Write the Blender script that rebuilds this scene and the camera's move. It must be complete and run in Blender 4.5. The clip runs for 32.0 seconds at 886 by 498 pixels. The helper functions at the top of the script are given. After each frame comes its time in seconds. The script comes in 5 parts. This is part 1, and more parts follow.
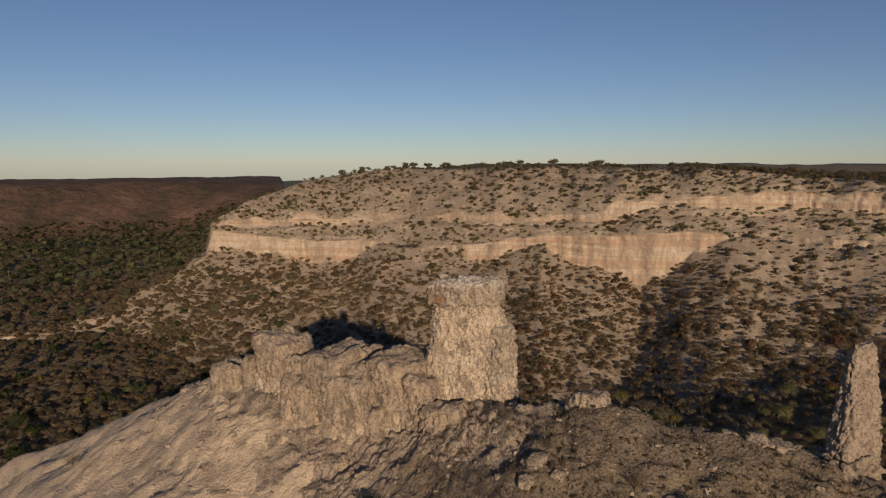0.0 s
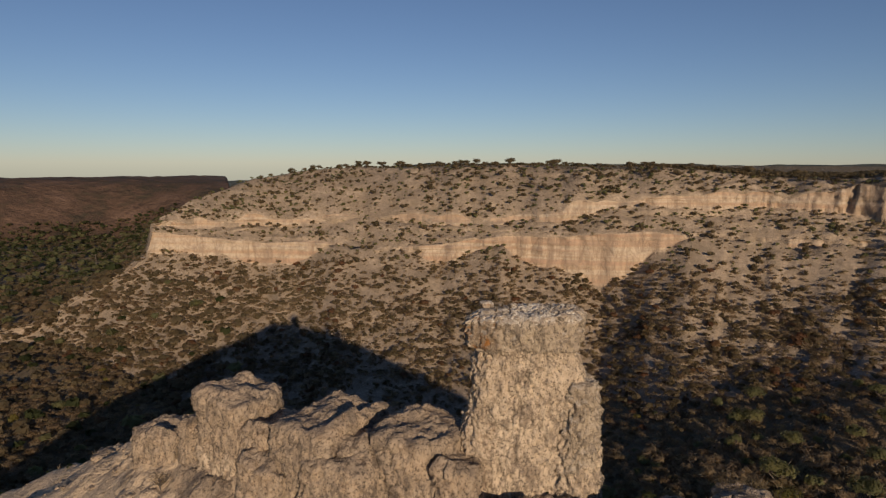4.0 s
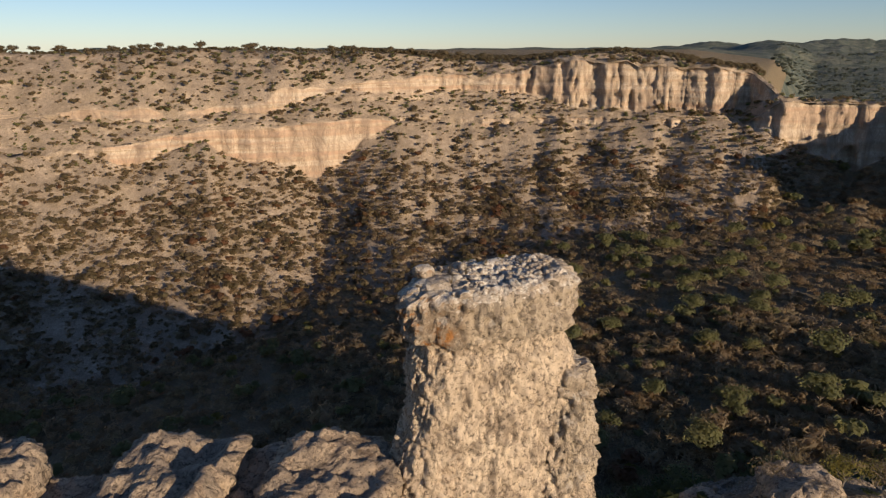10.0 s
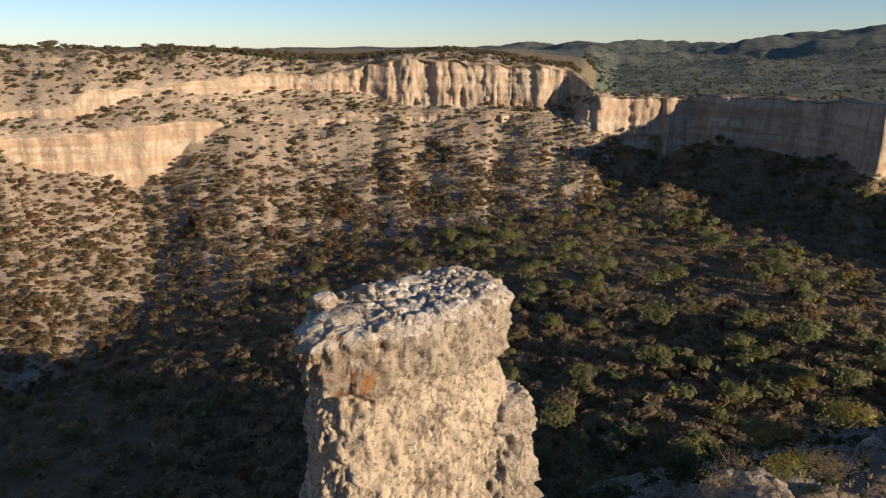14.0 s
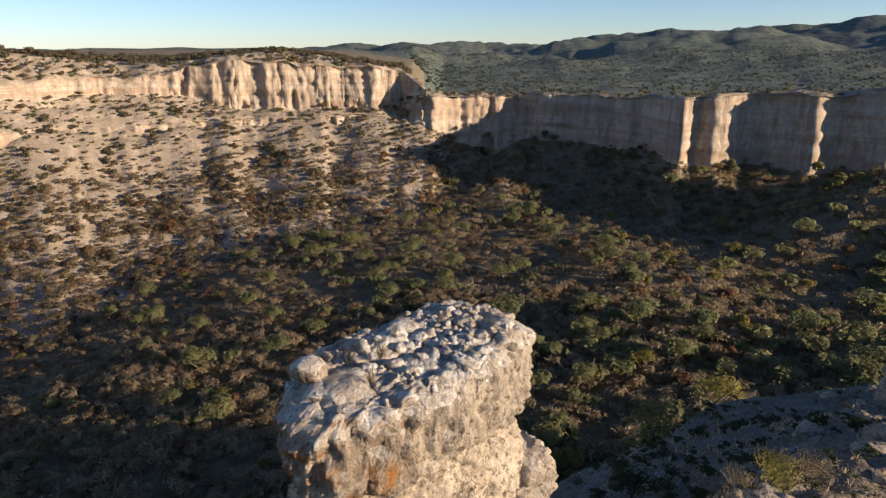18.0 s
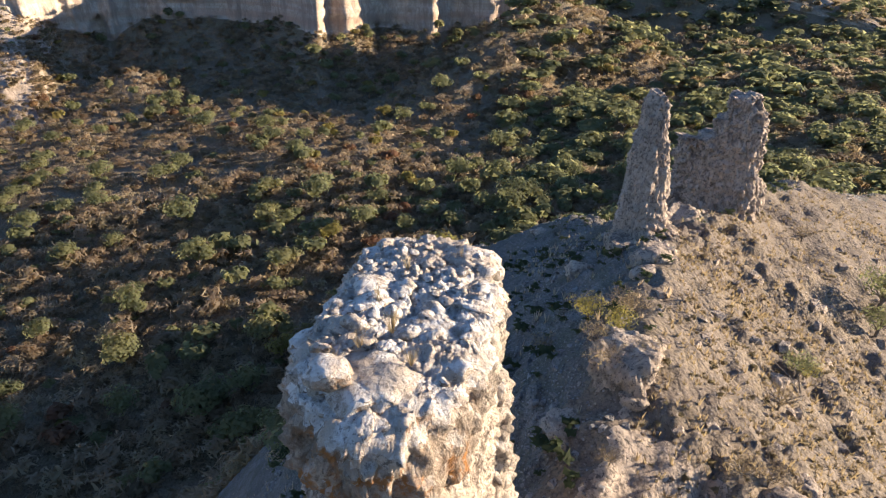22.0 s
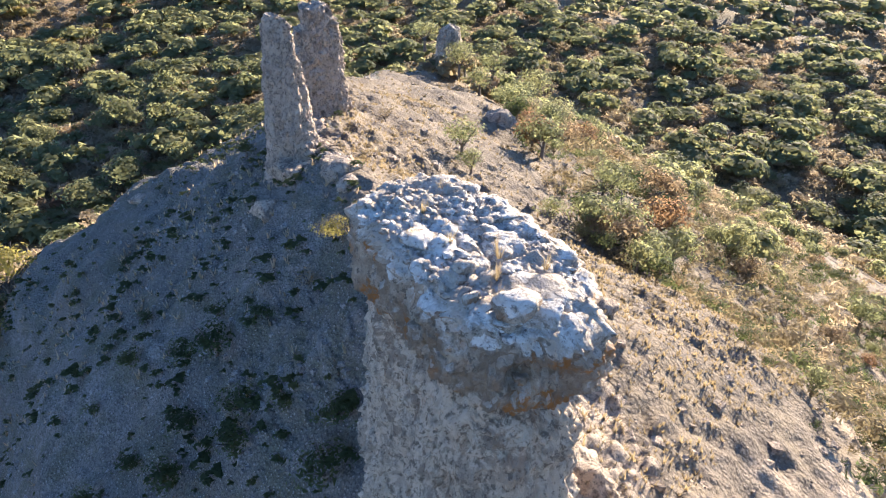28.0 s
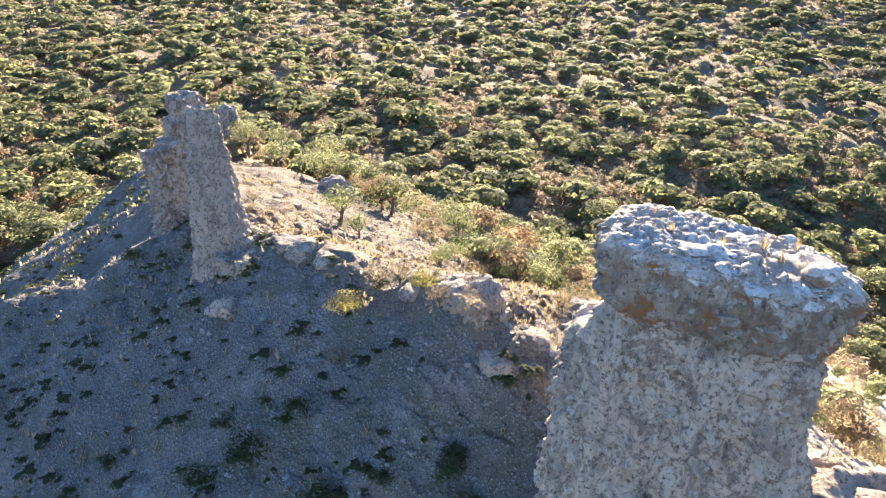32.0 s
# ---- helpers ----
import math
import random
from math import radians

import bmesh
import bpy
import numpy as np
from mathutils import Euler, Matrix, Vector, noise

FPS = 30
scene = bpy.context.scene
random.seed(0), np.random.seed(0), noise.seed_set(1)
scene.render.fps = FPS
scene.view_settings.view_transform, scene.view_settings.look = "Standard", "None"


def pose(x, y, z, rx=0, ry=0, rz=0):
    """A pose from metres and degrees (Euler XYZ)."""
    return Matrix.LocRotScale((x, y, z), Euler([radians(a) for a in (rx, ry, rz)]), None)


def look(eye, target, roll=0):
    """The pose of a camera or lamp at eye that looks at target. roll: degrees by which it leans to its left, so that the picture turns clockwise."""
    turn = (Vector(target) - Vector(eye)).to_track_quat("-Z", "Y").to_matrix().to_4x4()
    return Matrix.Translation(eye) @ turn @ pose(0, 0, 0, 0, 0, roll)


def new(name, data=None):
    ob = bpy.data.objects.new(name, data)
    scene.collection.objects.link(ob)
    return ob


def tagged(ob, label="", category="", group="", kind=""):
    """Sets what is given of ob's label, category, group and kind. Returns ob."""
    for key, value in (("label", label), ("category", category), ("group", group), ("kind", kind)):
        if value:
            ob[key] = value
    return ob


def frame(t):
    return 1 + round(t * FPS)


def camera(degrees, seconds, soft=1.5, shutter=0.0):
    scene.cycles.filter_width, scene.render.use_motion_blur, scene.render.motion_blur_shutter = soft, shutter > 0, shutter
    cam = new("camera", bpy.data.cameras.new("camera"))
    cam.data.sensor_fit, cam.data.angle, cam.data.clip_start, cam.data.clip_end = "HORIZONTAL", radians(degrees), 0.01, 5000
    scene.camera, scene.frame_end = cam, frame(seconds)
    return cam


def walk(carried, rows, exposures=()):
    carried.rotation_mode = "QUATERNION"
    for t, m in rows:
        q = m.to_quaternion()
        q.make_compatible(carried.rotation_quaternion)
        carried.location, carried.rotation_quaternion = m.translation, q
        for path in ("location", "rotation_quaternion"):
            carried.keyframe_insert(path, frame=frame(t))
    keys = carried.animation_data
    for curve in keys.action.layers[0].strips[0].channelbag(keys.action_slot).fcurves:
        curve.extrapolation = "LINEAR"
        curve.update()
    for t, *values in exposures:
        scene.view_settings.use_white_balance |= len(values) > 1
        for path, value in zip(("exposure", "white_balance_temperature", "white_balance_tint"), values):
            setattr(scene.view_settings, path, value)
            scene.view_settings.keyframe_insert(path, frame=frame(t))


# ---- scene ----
# ---------------------------------------------------------------- camera
cam = camera(67.53, 32.0, soft=1.2)
# seconds, x, y, z, heading to the right of +y, pitch, roll
FLIGHT = [
    (0, -2.096, -35.304, 6.488, -0.019, -7.390, -0.11),
    (0.5, -2.571, -33.872, 6.443, 0.249, -7.396, -0.11),
    (1, -3.031, -32.351, 6.378, 0.322, -7.384, -0.09),
    (1.5, -3.421, -30.778, 6.286, 0.453, -7.375, -0.13),
    (2, -3.796, -29.094, 6.114, 0.795, -7.410, -0.08),
    (2.5, -4.161, -27.397, 5.818, 1.639, -7.393, -0.08),
    (4.5, -6.290, -21.723, 5.348, 6.505, -7.344, 0.20),
    (5, -7.432, -20.770, 5.259, 9.600, -7.311, 0.23),
    (5.5, -9.033, -19.971, 5.234, 12.594, -7.293, 0.28),
    (6, -10.790, -19.171, 5.220, 15.401, -7.366, 0.16),
    (6.5, -12.008, -17.758, 5.240, 18.069, -7.463, 0.12),
    (7, -12.161, -15.806, 5.256, 20.970, -7.626, -0.01),
    (7.5, -11.279, -14.000, 5.289, 24.950, -7.629, -0.01),
    (8, -9.990, -12.767, 5.324, 27.560, -7.572, -0.05),
    (8.5, -9.334, -12.248, 5.338, 28.188, -9.364, -0.09),
    (9, -9.074, -12.113, 5.309, 28.438, -13.140, -0.16),
    (9.5, -9.007, -12.157, 5.265, 28.820, -15.800, -0.16),
    (10, -8.944, -12.148, 5.231, 30.110, -16.885, -0.08),
    (10.5, -8.861, -12.053, 5.195, 31.827, -16.932, -0.05),
    (11, -8.781, -11.778, 5.144, 33.494, -16.951, -0.01),
    (11.5, -8.730, -11.378, 5.079, 34.362, -16.945, 0.05),
    (12, -8.712, -10.937, 5.006, 36.629, -16.952, 0.10),
    (12.5, -8.678, -10.456, 4.902, 39.855, -16.941, 0.03),
    (13, -8.593, -9.942, 4.789, 42.054, -16.928, 0.09),
    (13.5, -8.496, -9.455, 4.736, 43.049, -16.910, 0.10),
    (14, -8.385, -8.992, 4.716, 44.292, -16.922, 0.04),
    (14.5, -8.266, -8.549, 4.679, 46.298, -16.919, 0.02),
    (16.5, -7.949, -6.609, 4.460, 52.865, -16.814, 0.04),
    (17, -7.980, -6.145, 4.461, 54.771, -16.815, 0.07),
    (17.5, -8.015, -5.682, 4.474, 56.771, -16.807, 0.04),
    (18, -8.040, -5.182, 4.436, 58.712, -16.810, 0.07),
    (18.5, -8.097, -4.698, 4.400, 61.047, -16.823, 0.08),
    (19, -8.170, -4.198, 4.391, 65.172, -16.813, -0.02),
    (19.5, -8.201, -3.641, 4.413, 69.575, -16.804, 0.02),
    (20, -8.168, -3.059, 4.439, 73.684, -17.158, 0.02),
    (20.5, -8.095, -2.485, 4.507, 77.763, -18.438, -0.04),
    (21, -7.996, -1.911, 4.582, 81.796, -21.374, -0.08),
    (21.5, -7.867, -1.327, 4.630, 85.594, -24.740, -0.05),
    (22, -7.719, -0.746, 4.676, 89.506, -27.191, -0.03),
    (22.5, -7.562, -0.146, 4.718, 93.990, -28.329, -0.07),
    (23, -7.398, 0.433, 4.748, 98.096, -28.767, -0.07),
    (23.5, -7.213, 1.082, 4.765, 102.744, -29.356, -0.00),
    (24, -7.061, 1.568, 4.798, 107.295, -30.044, 0.05),
    (24.5, -7.032, 1.859, 4.862, 112.469, -30.675, -0.05),
    (25, -6.982, 2.069, 4.873, 117.536, -31.322, -0.06),
    (25.5, -6.892, 2.353, 4.879, 120.375, -32.004, -0.02),
    (27.5, -5.670, 5.318, 5.028, 132.415, -33.491, -0.08),
    (28, -5.606, 5.404, 5.035, 136.474, -33.476, -0.15),
    (28.5, -5.576, 5.497, 5.046, 139.013, -33.472, -0.08),
    (29, -5.255, 5.828, 5.125, 139.807, -33.485, -0.10),
    (29.5, -4.196, 6.818, 5.203, 140.745, -33.473, -0.06),
    (30, -2.582, 8.254, 5.217, 144.325, -33.447, -0.03),
    (30.5, -1.333, 9.255, 5.276, 148.156, -33.376, 0.07),
    (31, -0.563, 9.779, 5.344, 151.193, -31.555, 0.19),
    (31.5, 0.087, 10.186, 5.416, 155.672, -29.761, 0.24),
    (32, 0.691, 10.585, 5.380, 162.140, -28.032, 0.29),
]


def flown(x, y, z, heading, pitch, roll):
    a, b = radians(heading), radians(pitch)
    way = Vector((math.sin(a) * math.cos(b), math.cos(a) * math.cos(b), math.sin(b)))
    return look((x, y, z), Vector((x, y, z)) + way * 50, roll)


walk(cam, [(t, flown(*row)) for t, *row in FLIGHT],
     exposures=[(0, -0.40, 7500, 13), (6, -0.27, 7500, 12), (8, -0.05, 7550, 11), (10, 0.28, 7400, 11), (13, 0.53, 7250, 10), (19, 0.98, 6850, 10), (22, 1.70, 6600, 10), (25, 2.02, 6250, 9), (28, 2.28, 6200, 9), (31, 2.62, 6600, 9), (32, 2.70, 6500, 9)])

# ---------------------------------------------------------------- world, sun
SUN_AZ, SUN_EL = 170.0, 12.8
world = bpy.data.worlds.new("world")
scene.world = world
world.use_nodes = True
wn = world.node_tree.nodes
sky = wn.new("ShaderNodeTexSky")
sky.sky_type = "NISHITA"
sky.sun_disc = False
sky.sun_elevation, sky.sun_rotation = radians(SUN_EL), radians(SUN_AZ)
sky.altitude, sky.air_density, sky.dust_density, sky.ozone_density = 900, 0.85, 0.15, 3.7
cool = wn.new("ShaderNodeMix")
cool.data_type, cool.blend_type = "RGBA", "MULTIPLY"
cool.inputs[0].default_value = 1.0
cool.inputs[7].default_value = (1.03, 0.975, 1.04, 1)
world.node_tree.links.new(sky.outputs[0], cool.inputs[6])
world.node_tree.links.new(cool.outputs[2], wn["Background"].inputs[0])
wn["Background"].inputs[1].default_value = 0.092
sun = new("sun", bpy.data.lights.new("sun", "SUN"))
sun.data.energy, sun.data.angle, sun.data.color = 4.7, radians(0.53), (1.0, 0.82, 0.64)
_a, _b = radians(SUN_AZ), radians(SUN_EL)
sun.matrix_world = look((0, 0, 60), Vector((0, 0, 60)) - Vector((math.sin(_a) * math.cos(_b), math.cos(_a) * math.cos(_b), math.sin(_b))))

# ---------------------------------------------------------------- noise on arrays
rng = np.random.default_rng(7)


def _hash(i, j, k):
    h = (i.astype(np.int64) * 374761393 + j.astype(np.int64) * 668265263 + k.astype(np.int64) * 2147483647) & 0xFFFFFFFF
    h = ((h ^ (h >> 13)) * 1274126177) & 0xFFFFFFFF
    return ((h ^ (h >> 16)) & 0xFFFF) / 32767.5 - 1.0


def vnoise(x, y, z):
    """Smooth noise from -1 to 1 at array places."""
    x, y, z = np.broadcast_arrays(np.asarray(x, float), np.asarray(y, float), np.asarray(z, float))
    i, j, k = np.floor(x), np.floor(y), np.floor(z)
    u, v, w = x - i, y - j, z - k
    u, v, w = u * u * (3 - 2 * u), v * v * (3 - 2 * v), w * w * (3 - 2 * w)
    out = 0
    for a in (0, 1):
        for b in (0, 1):
            for c in (0, 1):
                out = out + _hash(i + a, j + b, k + c) * (u if a else 1 - u) * (v if b else 1 - v) * (w if c else 1 - w)
    return out


def fbm(x, y, z, octaves=4, gain=0.5):
    out, amp = 0, 1.0
    for n in range(octaves):
        out = out + amp * vnoise(x * 2.03**n + 17 * n, y * 2.03**n - 9 * n, z * 2.03**n + 5 * n)
        amp *= gain
    return out


def cells(x, y, z):
    """Distance to the nearest and the second nearest of scattered points, one to a unit cell."""
    i, j, k = np.floor(x), np.floor(y), np.floor(z)
    d1, d2 = np.full(np.shape(x), 9.0), np.full(np.shape(x), 9.0)
    for a in (-1, 0, 1):
        for b in (-1, 0, 1):
            for c in (-1, 0, 1):
                p, q, r = i + a, j + b, k + c
                px = p + 0.5 + 0.42 * _hash(p, q, r)
                py = q + 0.5 + 0.42 * _hash(p + 71, q, r)
                pz = r + 0.5 + 0.42 * _hash(p, q + 37, r)
                d = np.sqrt((x - px) ** 2 + (y - py) ** 2 + (z - pz) ** 2)
                d2 = np.minimum(d2, np.maximum(d1, d))
                d1 = np.minimum(d1, d)
    return d1, d2


def slabs(x, y, tilt):
    """Broken slabs in plan: each scattered cell has a level and a tilt of its own, with a joint along its edge."""
    i, j = np.floor(x), np.floor(y)
    d1, d2, level = np.full(np.shape(x), 9.0), np.full(np.shape(x), 9.0), np.zeros(np.shape(x))
    for a in (-1, 0, 1):
        for b in (-1, 0, 1):
            p, q = i + a, j + b
            r = 0 * p + 3
            dx, dy = x - (p + 0.5 + 0.45 * _hash(p, q, r)), y - (q + 0.5 + 0.45 * _hash(p + 71, q, r))
            d = np.hypot(dx, dy)
            own = _hash(p, q + 19, r) + tilt * (dx * _hash(p + 5, q, r) + dy * _hash(p, q + 7, r))
            d2 = np.minimum(d2, np.maximum(d1, d))
            level = np.where(d < d1, own, level)
            d1 = np.minimum(d1, d)
    return level, d2 - d1


def smooth(a, b, x):
    u = np.clip((x - a) / (b - a), 0, 1)
    return u * u * (3 - 2 * u)


# ---------------------------------------------------------------- materials
class Nodes:
    """Short names for building one node material."""

    def __init__(self, name, rough=0.9):
        self.m = bpy.data.materials.new(name)
        self.m.use_nodes = True
        self.t = self.m.node_tree
        self.b = self.t.nodes["Principled BSDF"]
        self.b.inputs["Roughness"].default_value = rough
        self.b.inputs["Specular IOR Level"].default_value = 0.25
        self.pos = self.t.nodes.new("ShaderNodeNewGeometry").outputs["Position"]
        self.tex = self.t.nodes.new("ShaderNodeTexCoord").outputs["Object"]

    def link(self, a, b):
        self.t.links.new(a, b)

    def scaled(self, source, sx, sy, sz):
        n = self.t.nodes.new("ShaderNodeVectorMath")
        n.operation = "MULTIPLY"
        self.link(source, n.inputs[0])
        n.inputs[1].default_value = (sx, sy, sz)
        return n.outputs[0]

    def noise(self, scale, detail=4, rough=0.6, source=None, distortion=0.0):
        n = self.t.nodes.new("ShaderNodeTexNoise")
        n.inputs["Scale"].default_value, n.inputs["Detail"].default_value = scale, detail
        n.inputs["Roughness"].default_value, n.inputs["Distortion"].default_value = rough, distortion
        self.link(source or self.pos, n.inputs["Vector"])
        return n.outputs["Fac"]

    def voronoi(self, scale, feature="F1", source=None):
        n = self.t.nodes.new("ShaderNodeTexVoronoi")
        n.feature = feature
        n.inputs["Scale"].default_value = scale
        self.link(source or self.pos, n.inputs["Vector"])
        return n.outputs["Distance"]

    def ramp(self, fac, *stops):
        n = self.t.nodes.new("ShaderNodeValToRGB")
        e = n.color_ramp.elements
        while len(e) < len(stops):
            e.new(0.5)
        for s, (p, c) in zip(e, stops):
            s.position = p
            s.color = (*c, 1) if isinstance(c, tuple) else (c, c, c, 1)
        self.link(fac, n.inputs[0])
        return n.outputs["Color"]

    def mix(self, fac, a, b, blend="MIX"):
        n = self.t.nodes.new("ShaderNodeMix")
        n.data_type, n.blend_type = "RGBA", blend
        for value, slot in ((fac, n.inputs[0]), (a, n.inputs[6]), (b, n.inputs[7])):
            if isinstance(value, tuple):
                slot.default_value = (*value, 1)
            elif isinstance(value, (int, float)):
                slot.default_value = value
            else:
                self.link(value, slot)
        return n.outputs[2]

    def math(self, op, a, b=0.0):
        n = self.t.nodes.new("ShaderNodeMath")
        n.operation = op
        for value, slot in ((a, n.inputs[0]), (b, n.inputs[1])):
            if isinstance(value, (int, float)):
                slot.default_value = value
            else:
                self.link(value, slot)
        return n.outputs[0]

    def axis(self, source, which):
        n = self.t.nodes.new("ShaderNodeSeparateXYZ")
        self.link(source, n.inputs[0])
        return n.outputs[which]

    def normal_z(self):
        return self.axis(self.t.nodes.new("ShaderNodeNewGeometry").outputs["Normal"], 2)

    def random(self):
        return self.t.nodes.new("ShaderNodeObjectInfo").outputs["Random"]

    def island(self):
        return self.t.nodes.new("ShaderNodeNewGeometry").outputs["Random Per Island"]

    def done(self, colour, height=None, strength=0.5, distance=0.05):
        self.link(colour, self.b.inputs["Base Color"])
        if height is not None:
            n = self.t.nodes.new("ShaderNodeBump")
            n.inputs["Strength"].default_value, n.inputs["Distance"].default_value = strength, distance
            self.link(height, n.inputs["Height"])
            self.link(n.outputs[0], self.b.inputs["Normal"])
        return self.m


def rock_material(name, light, mid, dark, lichen=0.0, white=0.0):
    n = Nodes(name, 0.92)
    big, fine = n.noise(0.9, 5, 0.6), n.noise(9, 6, 0.72)
    blot = n.noise(1.9, 7, 0.74, n.scaled(n.pos, 1.0, 1.0, 0.7), 0.8)
    patch = n.ramp(n.noise(0.5, 4, 0.6), (0.38, 0.4), (0.58, 1.0))
    streak = n.noise(1.0, 5, 0.65, n.scaled(n.pos, 3.2, 3.2, 0.8))
    pits = n.voronoi(5.5, "F1", n.scaled(n.pos, 1, 1, 0.55))
    warp = n.t.nodes.new("ShaderNodeVectorMath")
    warp.operation = "ADD"
    shake = n.t.nodes.new("ShaderNodeTexNoise")
    shake.inputs["Scale"].default_value, shake.inputs["Detail"].default_value = 2.6, 6
    n.link(n.pos, shake.inputs["Vector"])
    n.link(n.pos, warp.inputs[0])
    n.link(shake.outputs["Color"], warp.inputs[1])
    crack = n.voronoi(0.85, "DISTANCE_TO_EDGE", n.scaled(warp.outputs[0], 1.3, 1.3, 0.42))
    c = n.ramp(big, (0.32, mid), (0.62, light))
    c = n.mix(n.math("MULTIPLY", patch, n.ramp(blot, (0.50, 0.0), (0.57, 0.85))), c, dark)
    c = n.mix(n.math("MULTIPLY", patch, n.ramp(streak, (0.54, 0.0), (0.66, 0.5))), c, tuple(v * 1.15 for v in dark))
    # pits and cracks: their inner shade is put into the colour besides the bump
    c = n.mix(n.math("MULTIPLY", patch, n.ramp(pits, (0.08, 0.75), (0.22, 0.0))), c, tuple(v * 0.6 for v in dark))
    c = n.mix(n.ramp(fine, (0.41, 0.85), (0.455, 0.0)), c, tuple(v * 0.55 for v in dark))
    crumb = n.noise(5.2, 8, 0.78, n.scaled(n.pos, 1.0, 1.0, 0.6), 0.5)
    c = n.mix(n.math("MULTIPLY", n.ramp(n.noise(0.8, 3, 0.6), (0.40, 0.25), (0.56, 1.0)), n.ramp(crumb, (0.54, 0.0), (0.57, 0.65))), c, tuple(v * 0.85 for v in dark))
    c = n.mix(n.ramp(fine, (0.58, 0.0), (0.74, 0.6)), c, tuple(min(1, v * 1.22) for v in light))
    broken = n.ramp(n.noise(1.1, 3, 0.6), (0.52, 0.0), (0.58, 0.8))
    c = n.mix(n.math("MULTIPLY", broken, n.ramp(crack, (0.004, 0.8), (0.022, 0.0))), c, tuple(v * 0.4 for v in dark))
    if lichen:
        band = n.math("MULTIPLY", n.ramp(n.noise(0.9, 4, 0.65), (0.51, 0.0), (0.57, 1.0)), n.ramp(n.noise(7, 5, 0.75), (0.44, 0.0), (0.52, 1.0)))
        lichen_shade = n.math("MAXIMUM", n.ramp(n.axis(n.pos, 1), (0.15, 0.0), (0.5, 1.0)), n.ramp(n.math("MULTIPLY", n.axis(n.pos, 0), -0.4), (0.70, 0.0), (0.84, 1.0)))
        # brown of the north and west faces, with their shade put into the colour
        c = n.mix(n.math("MULTIPLY", lichen_shade, n.ramp(n.noise(2.2, 6, 0.7), (0.40, 0.0), (0.55, min(0.8, lichen * 0.65)))), c, (0.23, 0.165, 0.11))
        c = n.mix(n.math("MULTIPLY", n.math("MULTIPLY", band, lichen_shade), min(1.0, lichen * 0.8)), c, (0.33, 0.15, 0.05))
    if white:
        up = n.ramp(n.math("ADD", n.normal_z(), n.math("MULTIPLY", n.noise(3.0, 6, 0.75), 1.1)), (0.98, 0.0), (1.16, 1.0))
        crust = n.mix(n.ramp(n.noise(3.4, 8, 0.78), (0.42, 0.0), (0.52, 1.0)), (0.46, 0.38, 0.295), (0.79, 0.755, 0.68))
        crust = n.mix(n.ramp(n.noise(1.3, 5, 0.7), (0.46, 0.0), (0.58, 0.8)), crust, (0.50, 0.41, 0.31))
        crust = n.mix(n.ramp(n.noise(14, 5, 0.7), (0.36, 0.8), (0.44, 0.0)), crust, (0.16, 0.13, 0.105))
        c = n.mix(n.math("MULTIPLY", up, white), c, crust)
    edge = n.ramp(crack, (0.0, 0.0), (0.05, 1.0))
    h = n.math("ADD", n.math("MULTIPLY", fine, 0.9), n.math("ADD", n.math("MULTIPLY", n.math("MINIMUM", pits, 0.35), 1.6), n.math("ADD", n.math("MULTIPLY", streak, 0.8), n.math("MULTIPLY", blot, -1.2))))
    h = n.math("ADD", h, n.math("MULTIPLY", edge, 0.25))
    h = n.math("ADD", h, n.math("MULTIPLY", n.noise(30, 4, 0.8), 0.45))
    return n.done(c, h, 0.9, 0.09)


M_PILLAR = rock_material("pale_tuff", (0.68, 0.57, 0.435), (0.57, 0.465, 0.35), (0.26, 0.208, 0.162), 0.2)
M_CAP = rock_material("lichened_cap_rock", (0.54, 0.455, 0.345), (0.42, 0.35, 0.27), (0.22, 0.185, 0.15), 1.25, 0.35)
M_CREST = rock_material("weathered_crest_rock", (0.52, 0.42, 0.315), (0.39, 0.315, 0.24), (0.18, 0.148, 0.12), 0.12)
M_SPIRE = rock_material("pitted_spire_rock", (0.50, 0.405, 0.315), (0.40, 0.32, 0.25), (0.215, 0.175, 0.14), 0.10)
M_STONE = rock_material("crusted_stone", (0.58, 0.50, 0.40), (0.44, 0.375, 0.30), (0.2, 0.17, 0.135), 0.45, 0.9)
M_GREY = rock_material("grey_scree_stone", (0.36, 0.34, 0.305), (0.26, 0.245, 0.22), (0.15, 0.14, 0.125))


